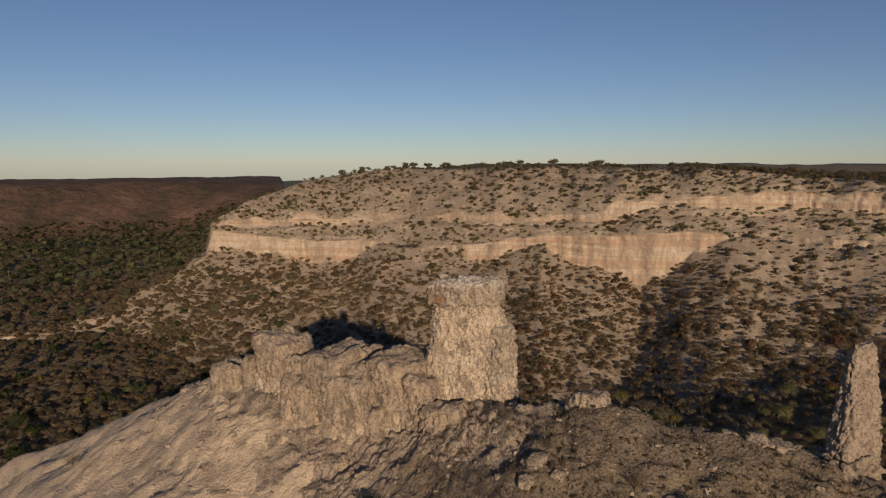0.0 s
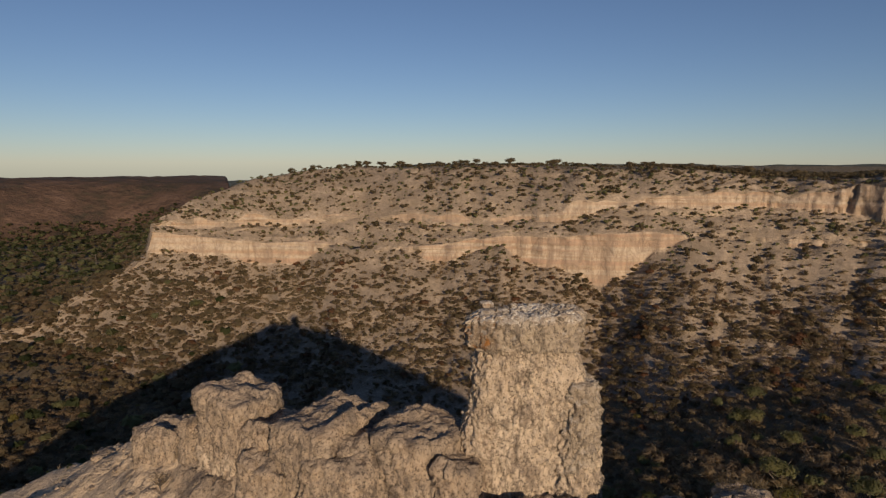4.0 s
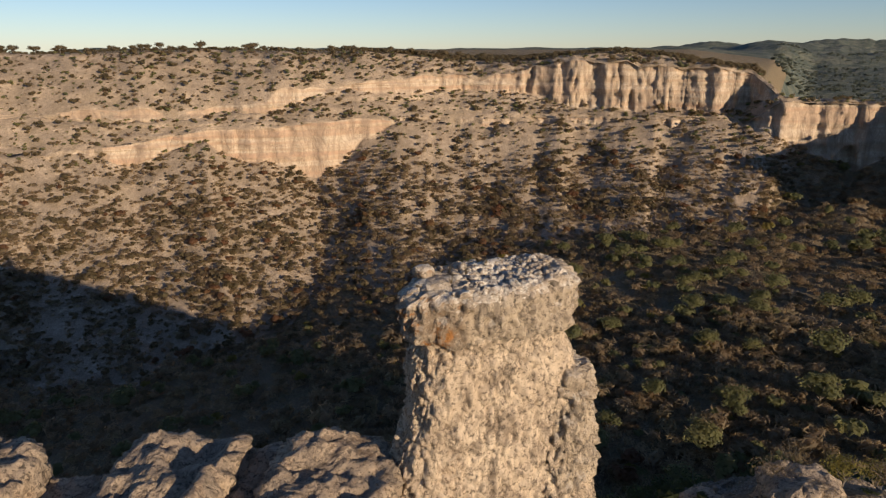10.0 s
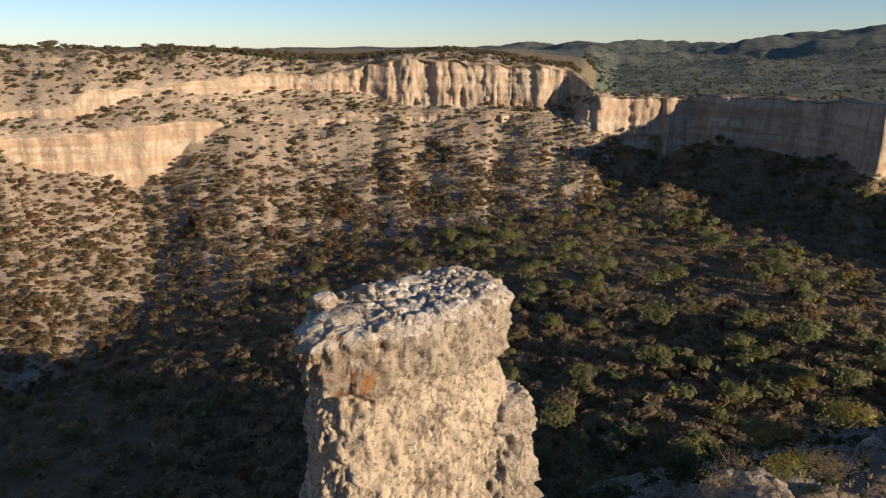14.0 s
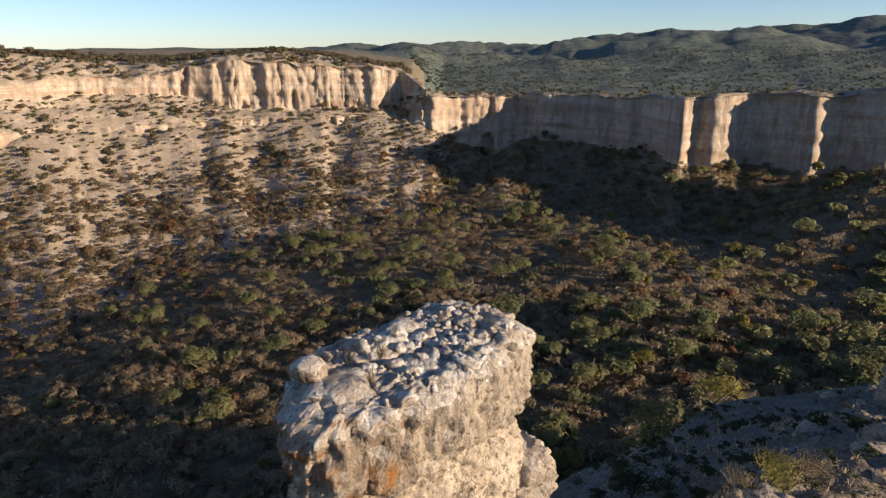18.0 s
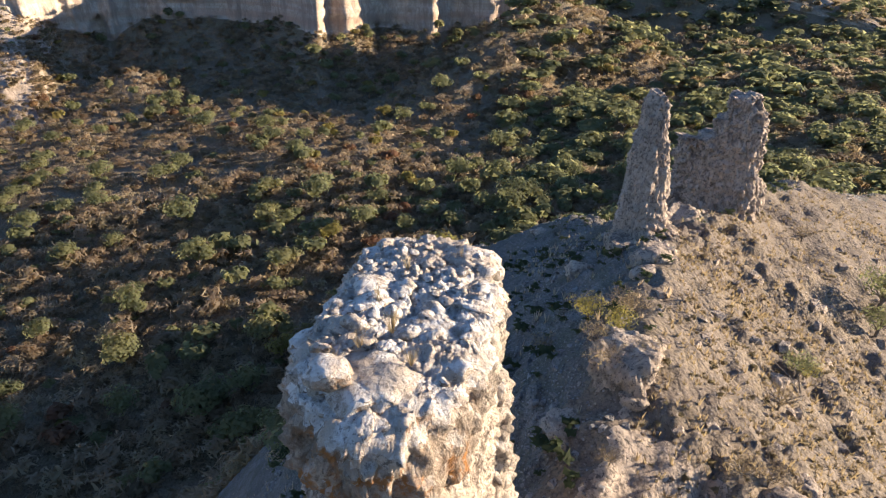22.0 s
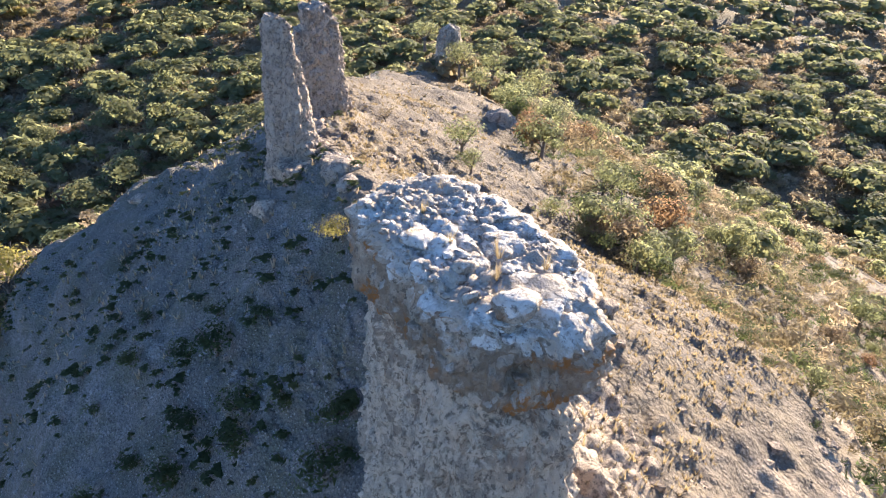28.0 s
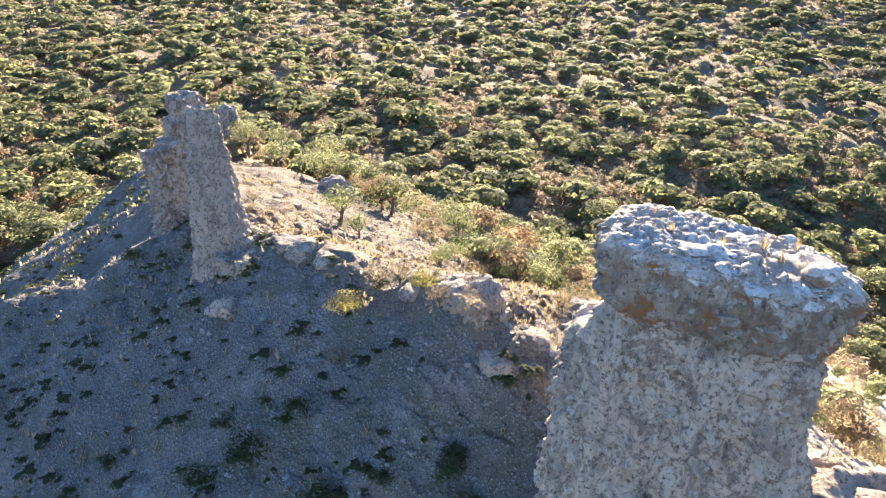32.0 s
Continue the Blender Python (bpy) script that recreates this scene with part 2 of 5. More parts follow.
def soil_material(name, light, dark, grit, grass=None, pale=None, coarse=1.0, relief=0.6, pebbles=0.85):
    n = Nodes(name, 0.95)
    c = n.ramp(n.noise(0.22 * coarse**0.5, 6, 0.65), (0.36, dark), (0.62, light))
    c = n.mix(n.ramp(n.noise(1.7 * coarse, 6, 0.75), (0.44, 0.0), (0.58, 0.75)), c, dark)
    if grass:
        c = n.mix(n.ramp(n.noise(0.6 * coarse, 5, 0.7), (0.46, 0.0), (0.60, 0.7)), c, grass)
    fine = n.noise(11 * coarse, 5, 0.75)
    c = n.mix(n.ramp(fine, (0.40, 0.75), (0.50, 0.0)), c, tuple(v * 0.45 for v in dark))
    pebble = n.voronoi(6.5 * coarse)
    c = n.mix(n.ramp(pebble, (0.10, pebbles), (0.26, 0.0)), c, grit)
    c = n.mix(n.ramp(n.voronoi(17.0 * coarse), (0.12, 0.6), (0.3, 0.0)), c, tuple(v * 0.9 for v in grit))
    if pale:
        west = n.math("MULTIPLY", n.math("ADD", n.axis(n.pos, 0), n.math("MULTIPLY", n.noise(0.25, 5, 0.7), 14.0)), -0.12)
        tan = n.mix(n.ramp(n.noise(0.8, 6, 0.7), (0.48, 0.0), (0.62, 0.75)), pale, tuple(v * 0.52 for v in pale))
        tan = n.mix(n.ramp(fine, (0.38, 0.6), (0.48, 0.0)), tan, tuple(v * 0.45 for v in pale))
        c = n.mix(n.ramp(n.math("ADD", west, 0.55), (0.3, 0.0), (0.7, 0.92)), c, tan)
    h = n.math("SUBTRACT", n.math("ADD", n.math("MULTIPLY", fine, 0.8), n.math("MULTIPLY", n.noise(3 * coarse, 5, 0.7), 2.0)), n.math("MULTIPLY", pebble, 1.2))
    return n.done(c, h, relief, 0.10 / coarse)


M_RIDGE = soil_material("straw_littered_soil", (0.225, 0.182, 0.135), (0.138, 0.110, 0.083), (0.285, 0.245, 0.20), (0.235, 0.185, 0.12), (0.60, 0.48, 0.35))
M_SCREE = soil_material("grey_slope_scree", (0.250, 0.232, 0.205), (0.128, 0.119, 0.103), (0.41, 0.385, 0.345), (0.115, 0.112, 0.07), coarse=1.3, relief=0.9, pebbles=0.7)
M_TALUS = soil_material("pale_scree", (0.51, 0.415, 0.315), (0.30, 0.24, 0.18), (0.52, 0.455, 0.375), (0.235, 0.19, 0.135), coarse=0.22, relief=0.45)
M_FLOOR = soil_material("leaf_littered_soil", (0.31, 0.245, 0.162), (0.215, 0.17, 0.112), (0.31, 0.25, 0.17), (0.205, 0.178, 0.10), coarse=0.25, relief=1.0)


def cliff_material():
    n = Nodes("banded_cliff", 0.92)
    wob = n.math("MULTIPLY", n.noise(0.02, 4, 0.6), 8.0)
    level = n.math("ADD", n.axis(n.pos, 2), wob)
    band = n.noise(0.32, 3, 0.5, n.scaled(n.pos, 0.012, 0.012, 1.0))
    c = n.ramp(band, (0.34, (0.44, 0.305, 0.215)), (0.46, (0.48, 0.37, 0.268)), (0.56, (0.54, 0.46, 0.355)), (0.68, (0.47, 0.345, 0.25)))
    flute = n.noise(1.0, 5, 0.65, n.scaled(n.pos, 0.45, 0.45, 0.07))
    c = n.mix(n.ramp(flute, (0.34, 0.45), (0.46, 0.0)), c, (0.30, 0.23, 0.175))
    c = n.mix(n.ramp(n.noise(0.16, 6, 0.7), (0.47, 0.0), (0.66, 0.75)), c, (0.36, 0.28, 0.21))
    wash = n.noise(1.0, 6, 0.7, n.scaled(n.pos, 0.16, 0.16, 0.03), 0.6)
    c = n.mix(n.ramp(wash, (0.48, 0.0), (0.60, 0.7)), c, (0.27, 0.205, 0.155))
    split = n.voronoi(1.0, "DISTANCE_TO_EDGE", n.scaled(n.pos, 0.22, 0.22, 0.09))
    c = n.mix(n.ramp(split, (0.01, 0.3), (0.04, 0.0)), c, (0.24, 0.175, 0.125))
    c = n.mix(n.ramp(n.noise(0.9, 6, 0.75), (0.36, 0.55), (0.46, 0.0)), c, (0.27, 0.2, 0.145))
    h = n.math("ADD", n.math("MULTIPLY", flute, 1.5), n.noise(1.6, 5, 0.7))
    h = n.math("ADD", h, n.math("MULTIPLY", n.ramp(split, (0.0, 0.0), (0.08, 1.0)), 0.3))
    return n.done(c, h, 0.7, 0.5)


M_CLIFF = cliff_material()


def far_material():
    n = Nodes("haze_tinted_woodland", 0.95)
    # the blue of distance haze is mixed into these woodland colours
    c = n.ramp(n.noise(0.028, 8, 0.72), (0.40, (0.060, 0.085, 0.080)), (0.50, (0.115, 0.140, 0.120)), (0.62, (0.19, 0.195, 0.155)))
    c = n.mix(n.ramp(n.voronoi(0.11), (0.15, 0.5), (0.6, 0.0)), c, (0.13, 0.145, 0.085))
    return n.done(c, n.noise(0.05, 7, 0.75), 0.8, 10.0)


M_FAR = far_material()


def red_material():
    n = Nodes("red_escarpment", 0.95)
    c = n.ramp(n.noise(0.02, 7, 0.72), (0.38, (0.06, 0.05, 0.035)), (0.52, (0.11, 0.07, 0.05)), (0.66, (0.17, 0.11, 0.08)))
    return n.done(c, n.noise(0.05, 5, 0.7), 1.0, 8.0)


M_RED = red_material()


def leaf_material(name, a, b, c, patch=0.13):
    n = Nodes(name, 0.75)
    col = n.ramp(n.noise(patch, 2, 0.5), (0.34, a), (0.50, b), (0.66, c))
    col = n.mix(n.ramp(n.island(), (0.0, 0.0), (1.0, 0.4)), col, tuple(v * 0.55 for v in b))
    m = n.done(col)
    thin = n.t.nodes.new("ShaderNodeBsdfTranslucent")
    both = n.t.nodes.new("ShaderNodeMixShader")
    both.inputs[0].default_value = 0.66
    n.link(n.mix(1.0, col, (1.4, 1.4, 1.3), "MULTIPLY"), thin.inputs["Color"])
    n.link(n.b.outputs[0], both.inputs[1])
    n.link(thin.outputs[0], both.inputs[2])
    n.link(both.outputs[0], n.t.nodes["Material Output"].inputs["Surface"])
    return m


M_OLIVE = leaf_material("olive_leaf", (0.194, 0.206, 0.108), (0.238, 0.245, 0.124), (0.288, 0.278, 0.138))
M_SCRUB = leaf_material("dry_scrub_twig", (0.34, 0.268, 0.185), (0.40, 0.318, 0.22), (0.345, 0.29, 0.18))
M_DARK = leaf_material("dark_shrub_leaf", (0.182, 0.155, 0.092), (0.224, 0.182, 0.114), (0.262, 0.208, 0.128))
M_BROWN = leaf_material("brown_twig", (0.255, 0.19, 0.122), (0.305, 0.23, 0.15), (0.265, 0.21, 0.128))
M_DEEP = leaf_material("deep_green_leaf", (0.060, 0.080, 0.036), (0.085, 0.105, 0.045), (0.115, 0.125, 0.055))
# leaf colour with the blue of far haze put into it
M_HAZY = leaf_material("haze_tinted_far_leaf", (0.125, 0.155, 0.135), (0.155, 0.180, 0.150), (0.190, 0.200, 0.160))
M_YELLOW = leaf_material("yellowing_leaf", (0.26, 0.235, 0.075), (0.29, 0.25, 0.085), (0.25, 0.19, 0.085))
M_RUSSET = leaf_material("russet_leaf", (0.25, 0.135, 0.08), (0.22, 0.13, 0.08), (0.27, 0.175, 0.09))
M_STRAW = leaf_material("straw_grass", (0.30, 0.235, 0.135), (0.245, 0.19, 0.115), (0.19, 0.15, 0.10), 1.5)


def bark_material():
    n = Nodes("grey_bark", 0.9)
    return n.done(n.ramp(n.noise(6, 4, 0.7), (0.35, (0.09, 0.075, 0.06)), (0.65, (0.2, 0.175, 0.145))))


M_BARK = bark_material()


# ---------------------------------------------------------------- mesh helpers
def mesh_of(name, verts, faces, materials, index=None, flat=False):
    me = bpy.data.meshes.new(name)
    verts, faces = np.asarray(verts, np.float32), np.asarray(faces, np.int32)
    size = faces.shape[1]
    me.vertices.add(len(verts))
    me.vertices.foreach_set("co", verts.ravel())
    me.loops.add(faces.size)
    me.loops.foreach_set("vertex_index", faces.ravel())
    me.polygons.add(len(faces))
    me.polygons.foreach_set("loop_start", np.arange(0, faces.size, size, dtype=np.int32))
    me.polygons.foreach_set("use_smooth", np.full(len(faces), not flat))
    for m in materials:
        me.materials.append(m)
    if index is not None:
        me.polygons.foreach_set("material_index", np.asarray(index, np.int32))
    me.update(calc_edges=True)
    return me


def part(name, me, parent, label=""):
    ob = new(name, me)
    ob.parent = parent
    return tagged(ob, label)


# ---------------------------------------------------------------- the lie of the land
# bearings clockwise from +y, in degrees
WALL_AZ = (-40, -26, -21.3, -12, -3, 4, 9, 19, 26, 31, 40, 50, 55, 57.9, 60.4, 61.0, 63.2, 64.7, 65.3, 66.2, 67.0, 70.0, 73.0, 76.0, 79.0, 80.2, 81.4, 82.4, 84.1, 88.7, 90.2, 93.6, 98.7, 99.3, 101, 106, 112, 125, 140)
WALL_R = (430, 410, 392, 365, 341, 327, 323, 318, 334, 345, 345, 345, 347, 337, 354, 352, 356, 358, 362, 360, 356, 350, 340, 318, 288, 298, 294, 298, 312, 303, 315, 308, 336, 350, 366, 380, 380, 370, 360)
BAND_AZ = (-40, -30, -25, -21.8, -21.3, -17.8, -12.3, -7.6, -3.3, 3.8, 9.2, 14.5, 18.6, 22.4, 26, 31, 37, 41, 45, 49, 53, 55.2, 57.6, 63.3, 66, 69, 75, 79, 85.4, 90.3, 95.5, 98.7, 99.6, 103, 106, 110, 125)
LOW_BASE = (-96, -88, -66, -50, -45.9, -48.4, -51.4, -42.6, -41.9, -43.3, -40.8, -48.7, -56.2, -41.5, -32.7, -31.9, -31.6, -31.2, -30.7, -30.9, -29.9, -31.5, -36, -51.5, -43, -41, -42.5, -43, -43, -45.5, -42, -34, -33, -33, -30, -30, -50)
LOW_TOP = (-96, -88, -66, -49, -34, -36.4, -40, -37.9, -41.5, -37.3, -32.7, -32.4, -30, -28.6, -31.4, -31.5, -31.2, -30.8, -30.3, -30.5, -29.8, -31.2, -19.5, -20.5, -18.5, -18.5, -18.2, -15.5, -13.6, -13.4, -9, -7, -18, -16, -17, -25, -50)
UP_BASE = (-96, -87.5, -65.5, -48.5, -31.6, -31.9, -31.8, -29.2, -26.2, -29.1, -27.9, -25.9, -18.2, -20.3, -18.9, -17.6, -18.9, -25.6, -26.5, -26, -27.6, -22, -19.2, -20.3, -18.3, -18.3, -18.0, -15.3, -13.4, -13.2, -8.7, -6.8, -17.5, -15.5, -13, -22, -50)
UP_TOP = (-96, -87, -65, -48, -30, -23.3, -22.1, -22.6, -24.7, -22.2, -17.1, -12.8, -10.7, -10.5, -10.8, -8.2, -6.5, -1.6, -3, -4.3, -5.4, -7.5, -18.9, -20.0, -18.0, -18.0, -17.8, -15.1, -13.2, -13.0, -8.4, -6.6, -17.2, -15.2, -7, -20, -50)
RIM_Z = (-96, -86, -64, -46, -29, -16.9, -4.1, 1.4, 2.3, 3.2, 3.7, 3.4, 2.7, 3.4, 2.0, -2, -2, 1.3, 3.6, -0.2, -4.1, -6.2, -17, -19.3, -17.7, -17.6, -17.0, -14.6, -12.7, -12.0, -7.8, -6, -16, -12.3, -5.2, -15, -50)
FLOOR_AZ = (-60, -40, 0, 14, 40, 60, 90, 120, 160, 250, 300)
FLOOR_Z = (-98, -97, -94, -89, -69, -63, -60, -50, -47, -60, -98)
HILL_AZ = (44, 48, 60, 67, 75, 85, 95, 105, 120, 150)
HILL_EL = (-0.7, -0.2, 0.0, 0.2, 0.4, 1.2, 2.1, 2.6, 2.2, 1.2)

# crest lines of the near ridge and of spurs in the valley: x, y, z, fall to the south, fall to the north
CRESTS = (
    ((-75, 34, -38, 0.62, 0.8), (-46, 22, -22, 0.62, 0.8), (-28, 16.5, -13.8, 0.62, 0.85), (-18, 10.5, -8.6, 0.62, 0.9), (-12, 4.6, -7.3, 0.62, 0.95), (-9, 2.4, -7.7, 0.62, 1.0),
     (-6, 0.4, -7.9, 0.62, 1.05), (-3, -0.9, -7.0, 0.62, 1.1), (0, -1.6, -5.8, 0.62, 1.15), (2.5, -3.9, -5.4, 0.62, 1.1), (5.0, -5.0, -4.7, 0.62, 1.0), (7.4, -6.2, -5.3, 0.62, 0.85), (9.8, -7.1, -5.5, 0.63, 0.75), (14.5, -8.8, -6.3, 0.55, 0.72),
     (20, -13.5, -7.4, 0.47, 0.6), (26, -18.3, -9.0, 0.42, 0.65), (32, -23.5, -11.0, 0.40, 0.7), (37, -31, -13.7, 0.42, 0.7), (41, -38, -16.3, 0.45, 0.75), (43.5, -47, -18.2, 0.7, 0.8), (48, -56, -27, 0.8, 0.8)),
    ((17, -11, -6.9, 0.5, 0.72), (24.5, -9.2, -10.2, 0.55, 0.55), (29.5, -7.2, -14.2, 0.6, 0.45), (33, -6, -19, 0.8, 0.8), (46, -3, -36, 0.8, 0.8)),
    ((43.5, -47.5, -18.6, 0.8, 0.8), (50, -57, -25, 0.8, 0.8), (56, -65, -36, 0.8, 0.8)),
    ((282, -44, -27, 0.5, 0.5), (255, -20, -38, 0.5, 0.5), (215, 0, -55, 0.4, 0.4)),
    ((318, 158, -48, 0.4, 0.4), (265, 128, -55, 0.35, 0.35), (215, 100, -66, 0.3, 0.3)),
)


def wrapped(az, keys, values):
    """Interpolate over bearings that run once round."""
    return np.interp((az - keys[0]) % 360 + keys[0], list(keys) + [keys[0] + 360], list(values) + [values[0]])


# metres from each crest at which its southern and northern flank break into a steep fall
BREAKS = ((12.4, 11.5), (8.0, 7.0), (90.0, 90.0), (90.0, 90.0), (90.0, 90.0))


def crest_height(x, y):
    best = np.full(x.shape, -500.0)
    for line, (south_break, north_break) in zip(CRESTS, BREAKS):
        for p, q in zip(line, line[1:]):
            ex, ey = q[0] - p[0], q[1] - p[1]
            u = np.clip(((x - p[0]) * ex + (y - p[1]) * ey) / (ex * ex + ey * ey), 0, 1)
            dx, dy = x - p[0] - u * ex, y - p[1] - u * ey
            d = np.hypot(dx, dy)
            north = smooth(-0.4, 0.4, (ex * dy - ey * dx) / (math.hypot(ex, ey) * (d + 0.3)))
            fall = (p[3] + u * (q[3] - p[3])) * (1 - north) + (p[4] + u * (q[4] - p[4])) * north
            far = np.sqrt(d * d + 0.9) - 0.95
            brk = south_break * (1 - north) + north_break * north
            best = np.maximum(best, p[2] + u * (q[2] - p[2]) - fall * far - np.maximum(far - brk, 0) * np.where(north > 0.5, 0.85, 0.17))
    return best


def south_of_crest(x, y):
    """Metres to the south of the main crest, negative to its north."""
    best, side = np.full(x.shape, 1e9), np.zeros(x.shape)
    for p, q in zip(CRESTS[0], CRESTS[0][1:]):
        ex, ey = q[0] - p[0], q[1] - p[1]
        u = np.clip(((x - p[0]) * ex + (y - p[1]) * ey) / (ex * ex + ey * ey), 0, 1)
        dx, dy = x - p[0] - u * ex, y - p[1] - u * ey
        d = np.hypot(dx, dy)
        side = np.where(d < best, np.where(ex * dy - ey * dx > 0, -1.0, 1.0), side)
        best = np.minimum(best, d)
    return best * side


# one sheet of ground: spokes round the pillar, rings that follow the canyon wall
AZ = np.concatenate([np.arange(-42, 28, 0.3), np.arange(28, 70, 0.16), np.arange(70, 128, 0.3), np.arange(128, 212, 0.4), np.arange(212, 318, 0.55)])
NA = len(AZ)
rl = wrapped(AZ, WALL_AZ, WALL_R)
lb, lt = wrapped(AZ, BAND_AZ, LOW_BASE), wrapped(AZ, BAND_AZ, LOW_TOP)
ub, ut, rz = wrapped(AZ, BAND_AZ, UP_BASE), wrapped(AZ, BAND_AZ, UP_TOP), wrapped(AZ, BAND_AZ, RIM_Z)
zf = np.minimum(wrapped(AZ, FLOOR_AZ, FLOOR_Z), lb - 1.0)
arc = np.radians(AZ) * 330
rl = rl + 2.5 * fbm(arc / 26, 0 * arc, 0 * arc, 3)
lb = lb + np.where(AZ < 54, 3.0, 1.0) * fbm(arc / 18, 5 + 0 * arc, 0 * arc, 3)
lb = np.minimum(lb, lt - 0.05)
ut = np.maximum(ut + 1.2 * fbm(arc / 9, 8 + 0 * arc, 0 * arc, 3) * smooth(1, 5, ut - ub), ub)
west_wall = 1 - smooth(32, 38, AZ)
ut = ub + (ut - ub) * (1 - west_wall * 0.6 * smooth(-0.2, 0.6, fbm(arc / 26 + 31, 3 + 0 * arc, 0 * arc, 2)))
ub = ub + np.minimum(0.6 * (ut - ub), 4.5) * smooth(0.1, 0.9, fbm(arc / 30 + 9, 12 + 0 * arc, 0 * arc, 2)) * (AZ < 36)
ru = rl + 1.5 + np.maximum(ub - lt, 0) * 1.6
rr = ru + 1.5 + np.maximum(rz - ut, 0) * 1.7 + 1.5
rf = rl - (lb - zf) * 2.7 - 4
rf = np.maximum(rf, 150)

seen = smooth(-40, -20, AZ) * (1 - smooth(85, 110, AZ))


def floor_at(r):
    plane = -67 + 0.07 * r * np.sin(np.radians(AZ)) - 0.085 * r * np.cos(np.radians(AZ))
    k = seen * (1 - smooth(110, 240, r))
    return zf * (1 - k) + plane * k


rings_r, rings_z, zone = [], [], []


def ring(r, z, kind):
    rings_r.append(r)
    rings_z.append(z)
    zone.append(kind)


for s in np.concatenate([np.linspace(0.5, 26, 150), 26 * (60 / 26) ** np.linspace(0.012, 1, 80)]):
    ring(0 * AZ + s, floor_at(0 * AZ + s), 0)
for s in np.linspace(0, 1, 60)[1:]:
    ring(60 + (rf - 60) * s, floor_at(60 + (rf - 60) * s), 1)
for s in np.linspace(0, 1, 50)[1:]:
    ring(rf + (rl - rf) * s, zf + (lb - zf) * s**1.75, 2)
for s in np.linspace(0, 1, 24)[1:]:
    ring(rl + 1.5 * s, lb + (lt - lb) * s, 3)
for s in np.linspace(0, 1, 14)[1:]:
    ring(rl + 1.5 + (ru - rl - 1.5) * s, lt + (ub - lt) * s, 2)
for s in np.linspace(0, 1, 20)[1:]:
    ring(ru + 1.5 * s, ub + (ut - ub) * s, 3)
for s in np.linspace(0, 1, 16)[1:]:
    ring(ru + 1.5 + (rr - ru - 1.5) * s, ut + (rz - ut) * (1.35 * s - 0.35 * s * s), 2)
for s in np.linspace(0, 1, 26)[1:]:
    r = rr + (900 - rr) * s**1.5
    back = np.interp(AZ, (-42, -23, -19, -14, -9, -3, 3, 50, 58, 66, 95, 112, 126, 212, 300), (-96, -96, -70, -50, -30, -8, 3, 3, -12, -26, -30, -40, -49, -50, -96))
    # the eastern wall is a narrow fin: the land behind it lies low again
    fin = smooth(56, 59, AZ) * (1 - smooth(99, 103, AZ))
    flat = rz + (back - rz) * smooth(0, 0.75, s)
    drop = rz + (-58 - rz) * smooth(0.015, 0.11, s)
    ring(r, flat * (1 - fin) + drop * fin, 4)
back = back * (1 - fin) - 58 * fin
hill = np.interp(AZ, HILL_AZ, HILL_EL)
hill = 5 + 3600 * np.tan(np.radians(hill)) * smooth(40, 60, AZ) - 40 * (1 - smooth(40, 60, AZ)) - 85 * (1 - smooth(10, 36, AZ))
for s in np.linspace(0, 1, 46)[1:]:
    r = 900 + 3900 * s**1.6
    z = back + (hill - back) * smooth(1100, 3600, r)
    west = back + (-22 - back) * smooth(960, 1130, r) - np.maximum(r - 1200, 0) * 0.02
    z = np.where(AZ < -14, west, np.where(AZ > 212, west, z))
    ring(0 * AZ + r, z, 5)

RR, ZZ = np.array(rings_r), np.array(rings_z)
ZONE = np.array(zone)
NR = len(RR)
AR = np.radians(AZ)[None, :]
XX, YY = RR * np.sin(AR), RR * np.cos(AR)
k3 = (ZONE == 3)[:, None]
k2 = (ZONE == 2)[:, None]
kfar = (ZONE == 5)[:, None]
# cliffs: flutes and recesses across the face
rib = np.abs(fbm(AR * 330 / 7 + 0 * XX, ZZ / 60, 4 + 0 * XX, 3))
ribs = (2.8 * (1 - smooth(0.0, 0.16, rib)) + 1.1 * smooth(0.1, 0.6, rib)) * (0.35 + 0.65 * (smooth(34, 37, AZ) * (1 - smooth(57, 58, AZ)))[None, :])
depth = ribs + 1.5 * fbm(XX / 5, YY / 5, ZZ / 34, 3) + 1.2 * smooth(0.3, 0.8, fbm(XX / 9 + 7, YY / 9, ZZ / 60, 2)) + 0.9 * fbm(XX / 2.2, YY / 2.2, ZZ / 4, 3) + 0.9 * fbm(XX / 25, YY / 25, ZZ / 1.7, 2)
alcove = 5.0 * np.clip(1 - ((AZ - 62.7) / 0.65) ** 2, 0, 1)[None, :] ** 0.5 * (ZZ < (lb + 11)[None, :] - 9 * np.abs(AZ - 62.7)[None, :])
# thin strata step out of the slopes over the lower cliff
upper = k2 & (np.arange(NR)[:, None] > np.argmax(ZONE == 3))
push = np.where(k3, depth + alcove, np.where(upper, 1.5 * fbm(XX / 45, YY / 45, ZZ / 1.5, 3), 0))
# rolls, gullies and lumps
lump = np.where(k2, 0.9 * fbm(XX / 13, YY / 13, 0 * XX, 4) + 0.35 * fbm(XX / 3, YY / 3, 0 * XX, 2), 0)
gully = np.where(k2, -0.7 * smooth(0.25, 0.9, fbm(AR * 330 / 15 + 0 * XX, RR / 190, 0 * XX, 2)), 0)
valley = np.where((ZONE == 1)[:, None], 1.3 * fbm(XX / 26, YY / 26, 0 * XX, 3), 0)
rise = np.where(kfar, np.minimum(smooth(1000, 2600, RR) * 42, 42) * (1.2 * fbm(XX / 420, YY / 420, 0 * XX, 5) + 0.1) * np.where(AZ > 44, 1, 0.12)[None, :] + 3 * fbm(XX / 60, YY / 60, 0 * XX, 2), 0)
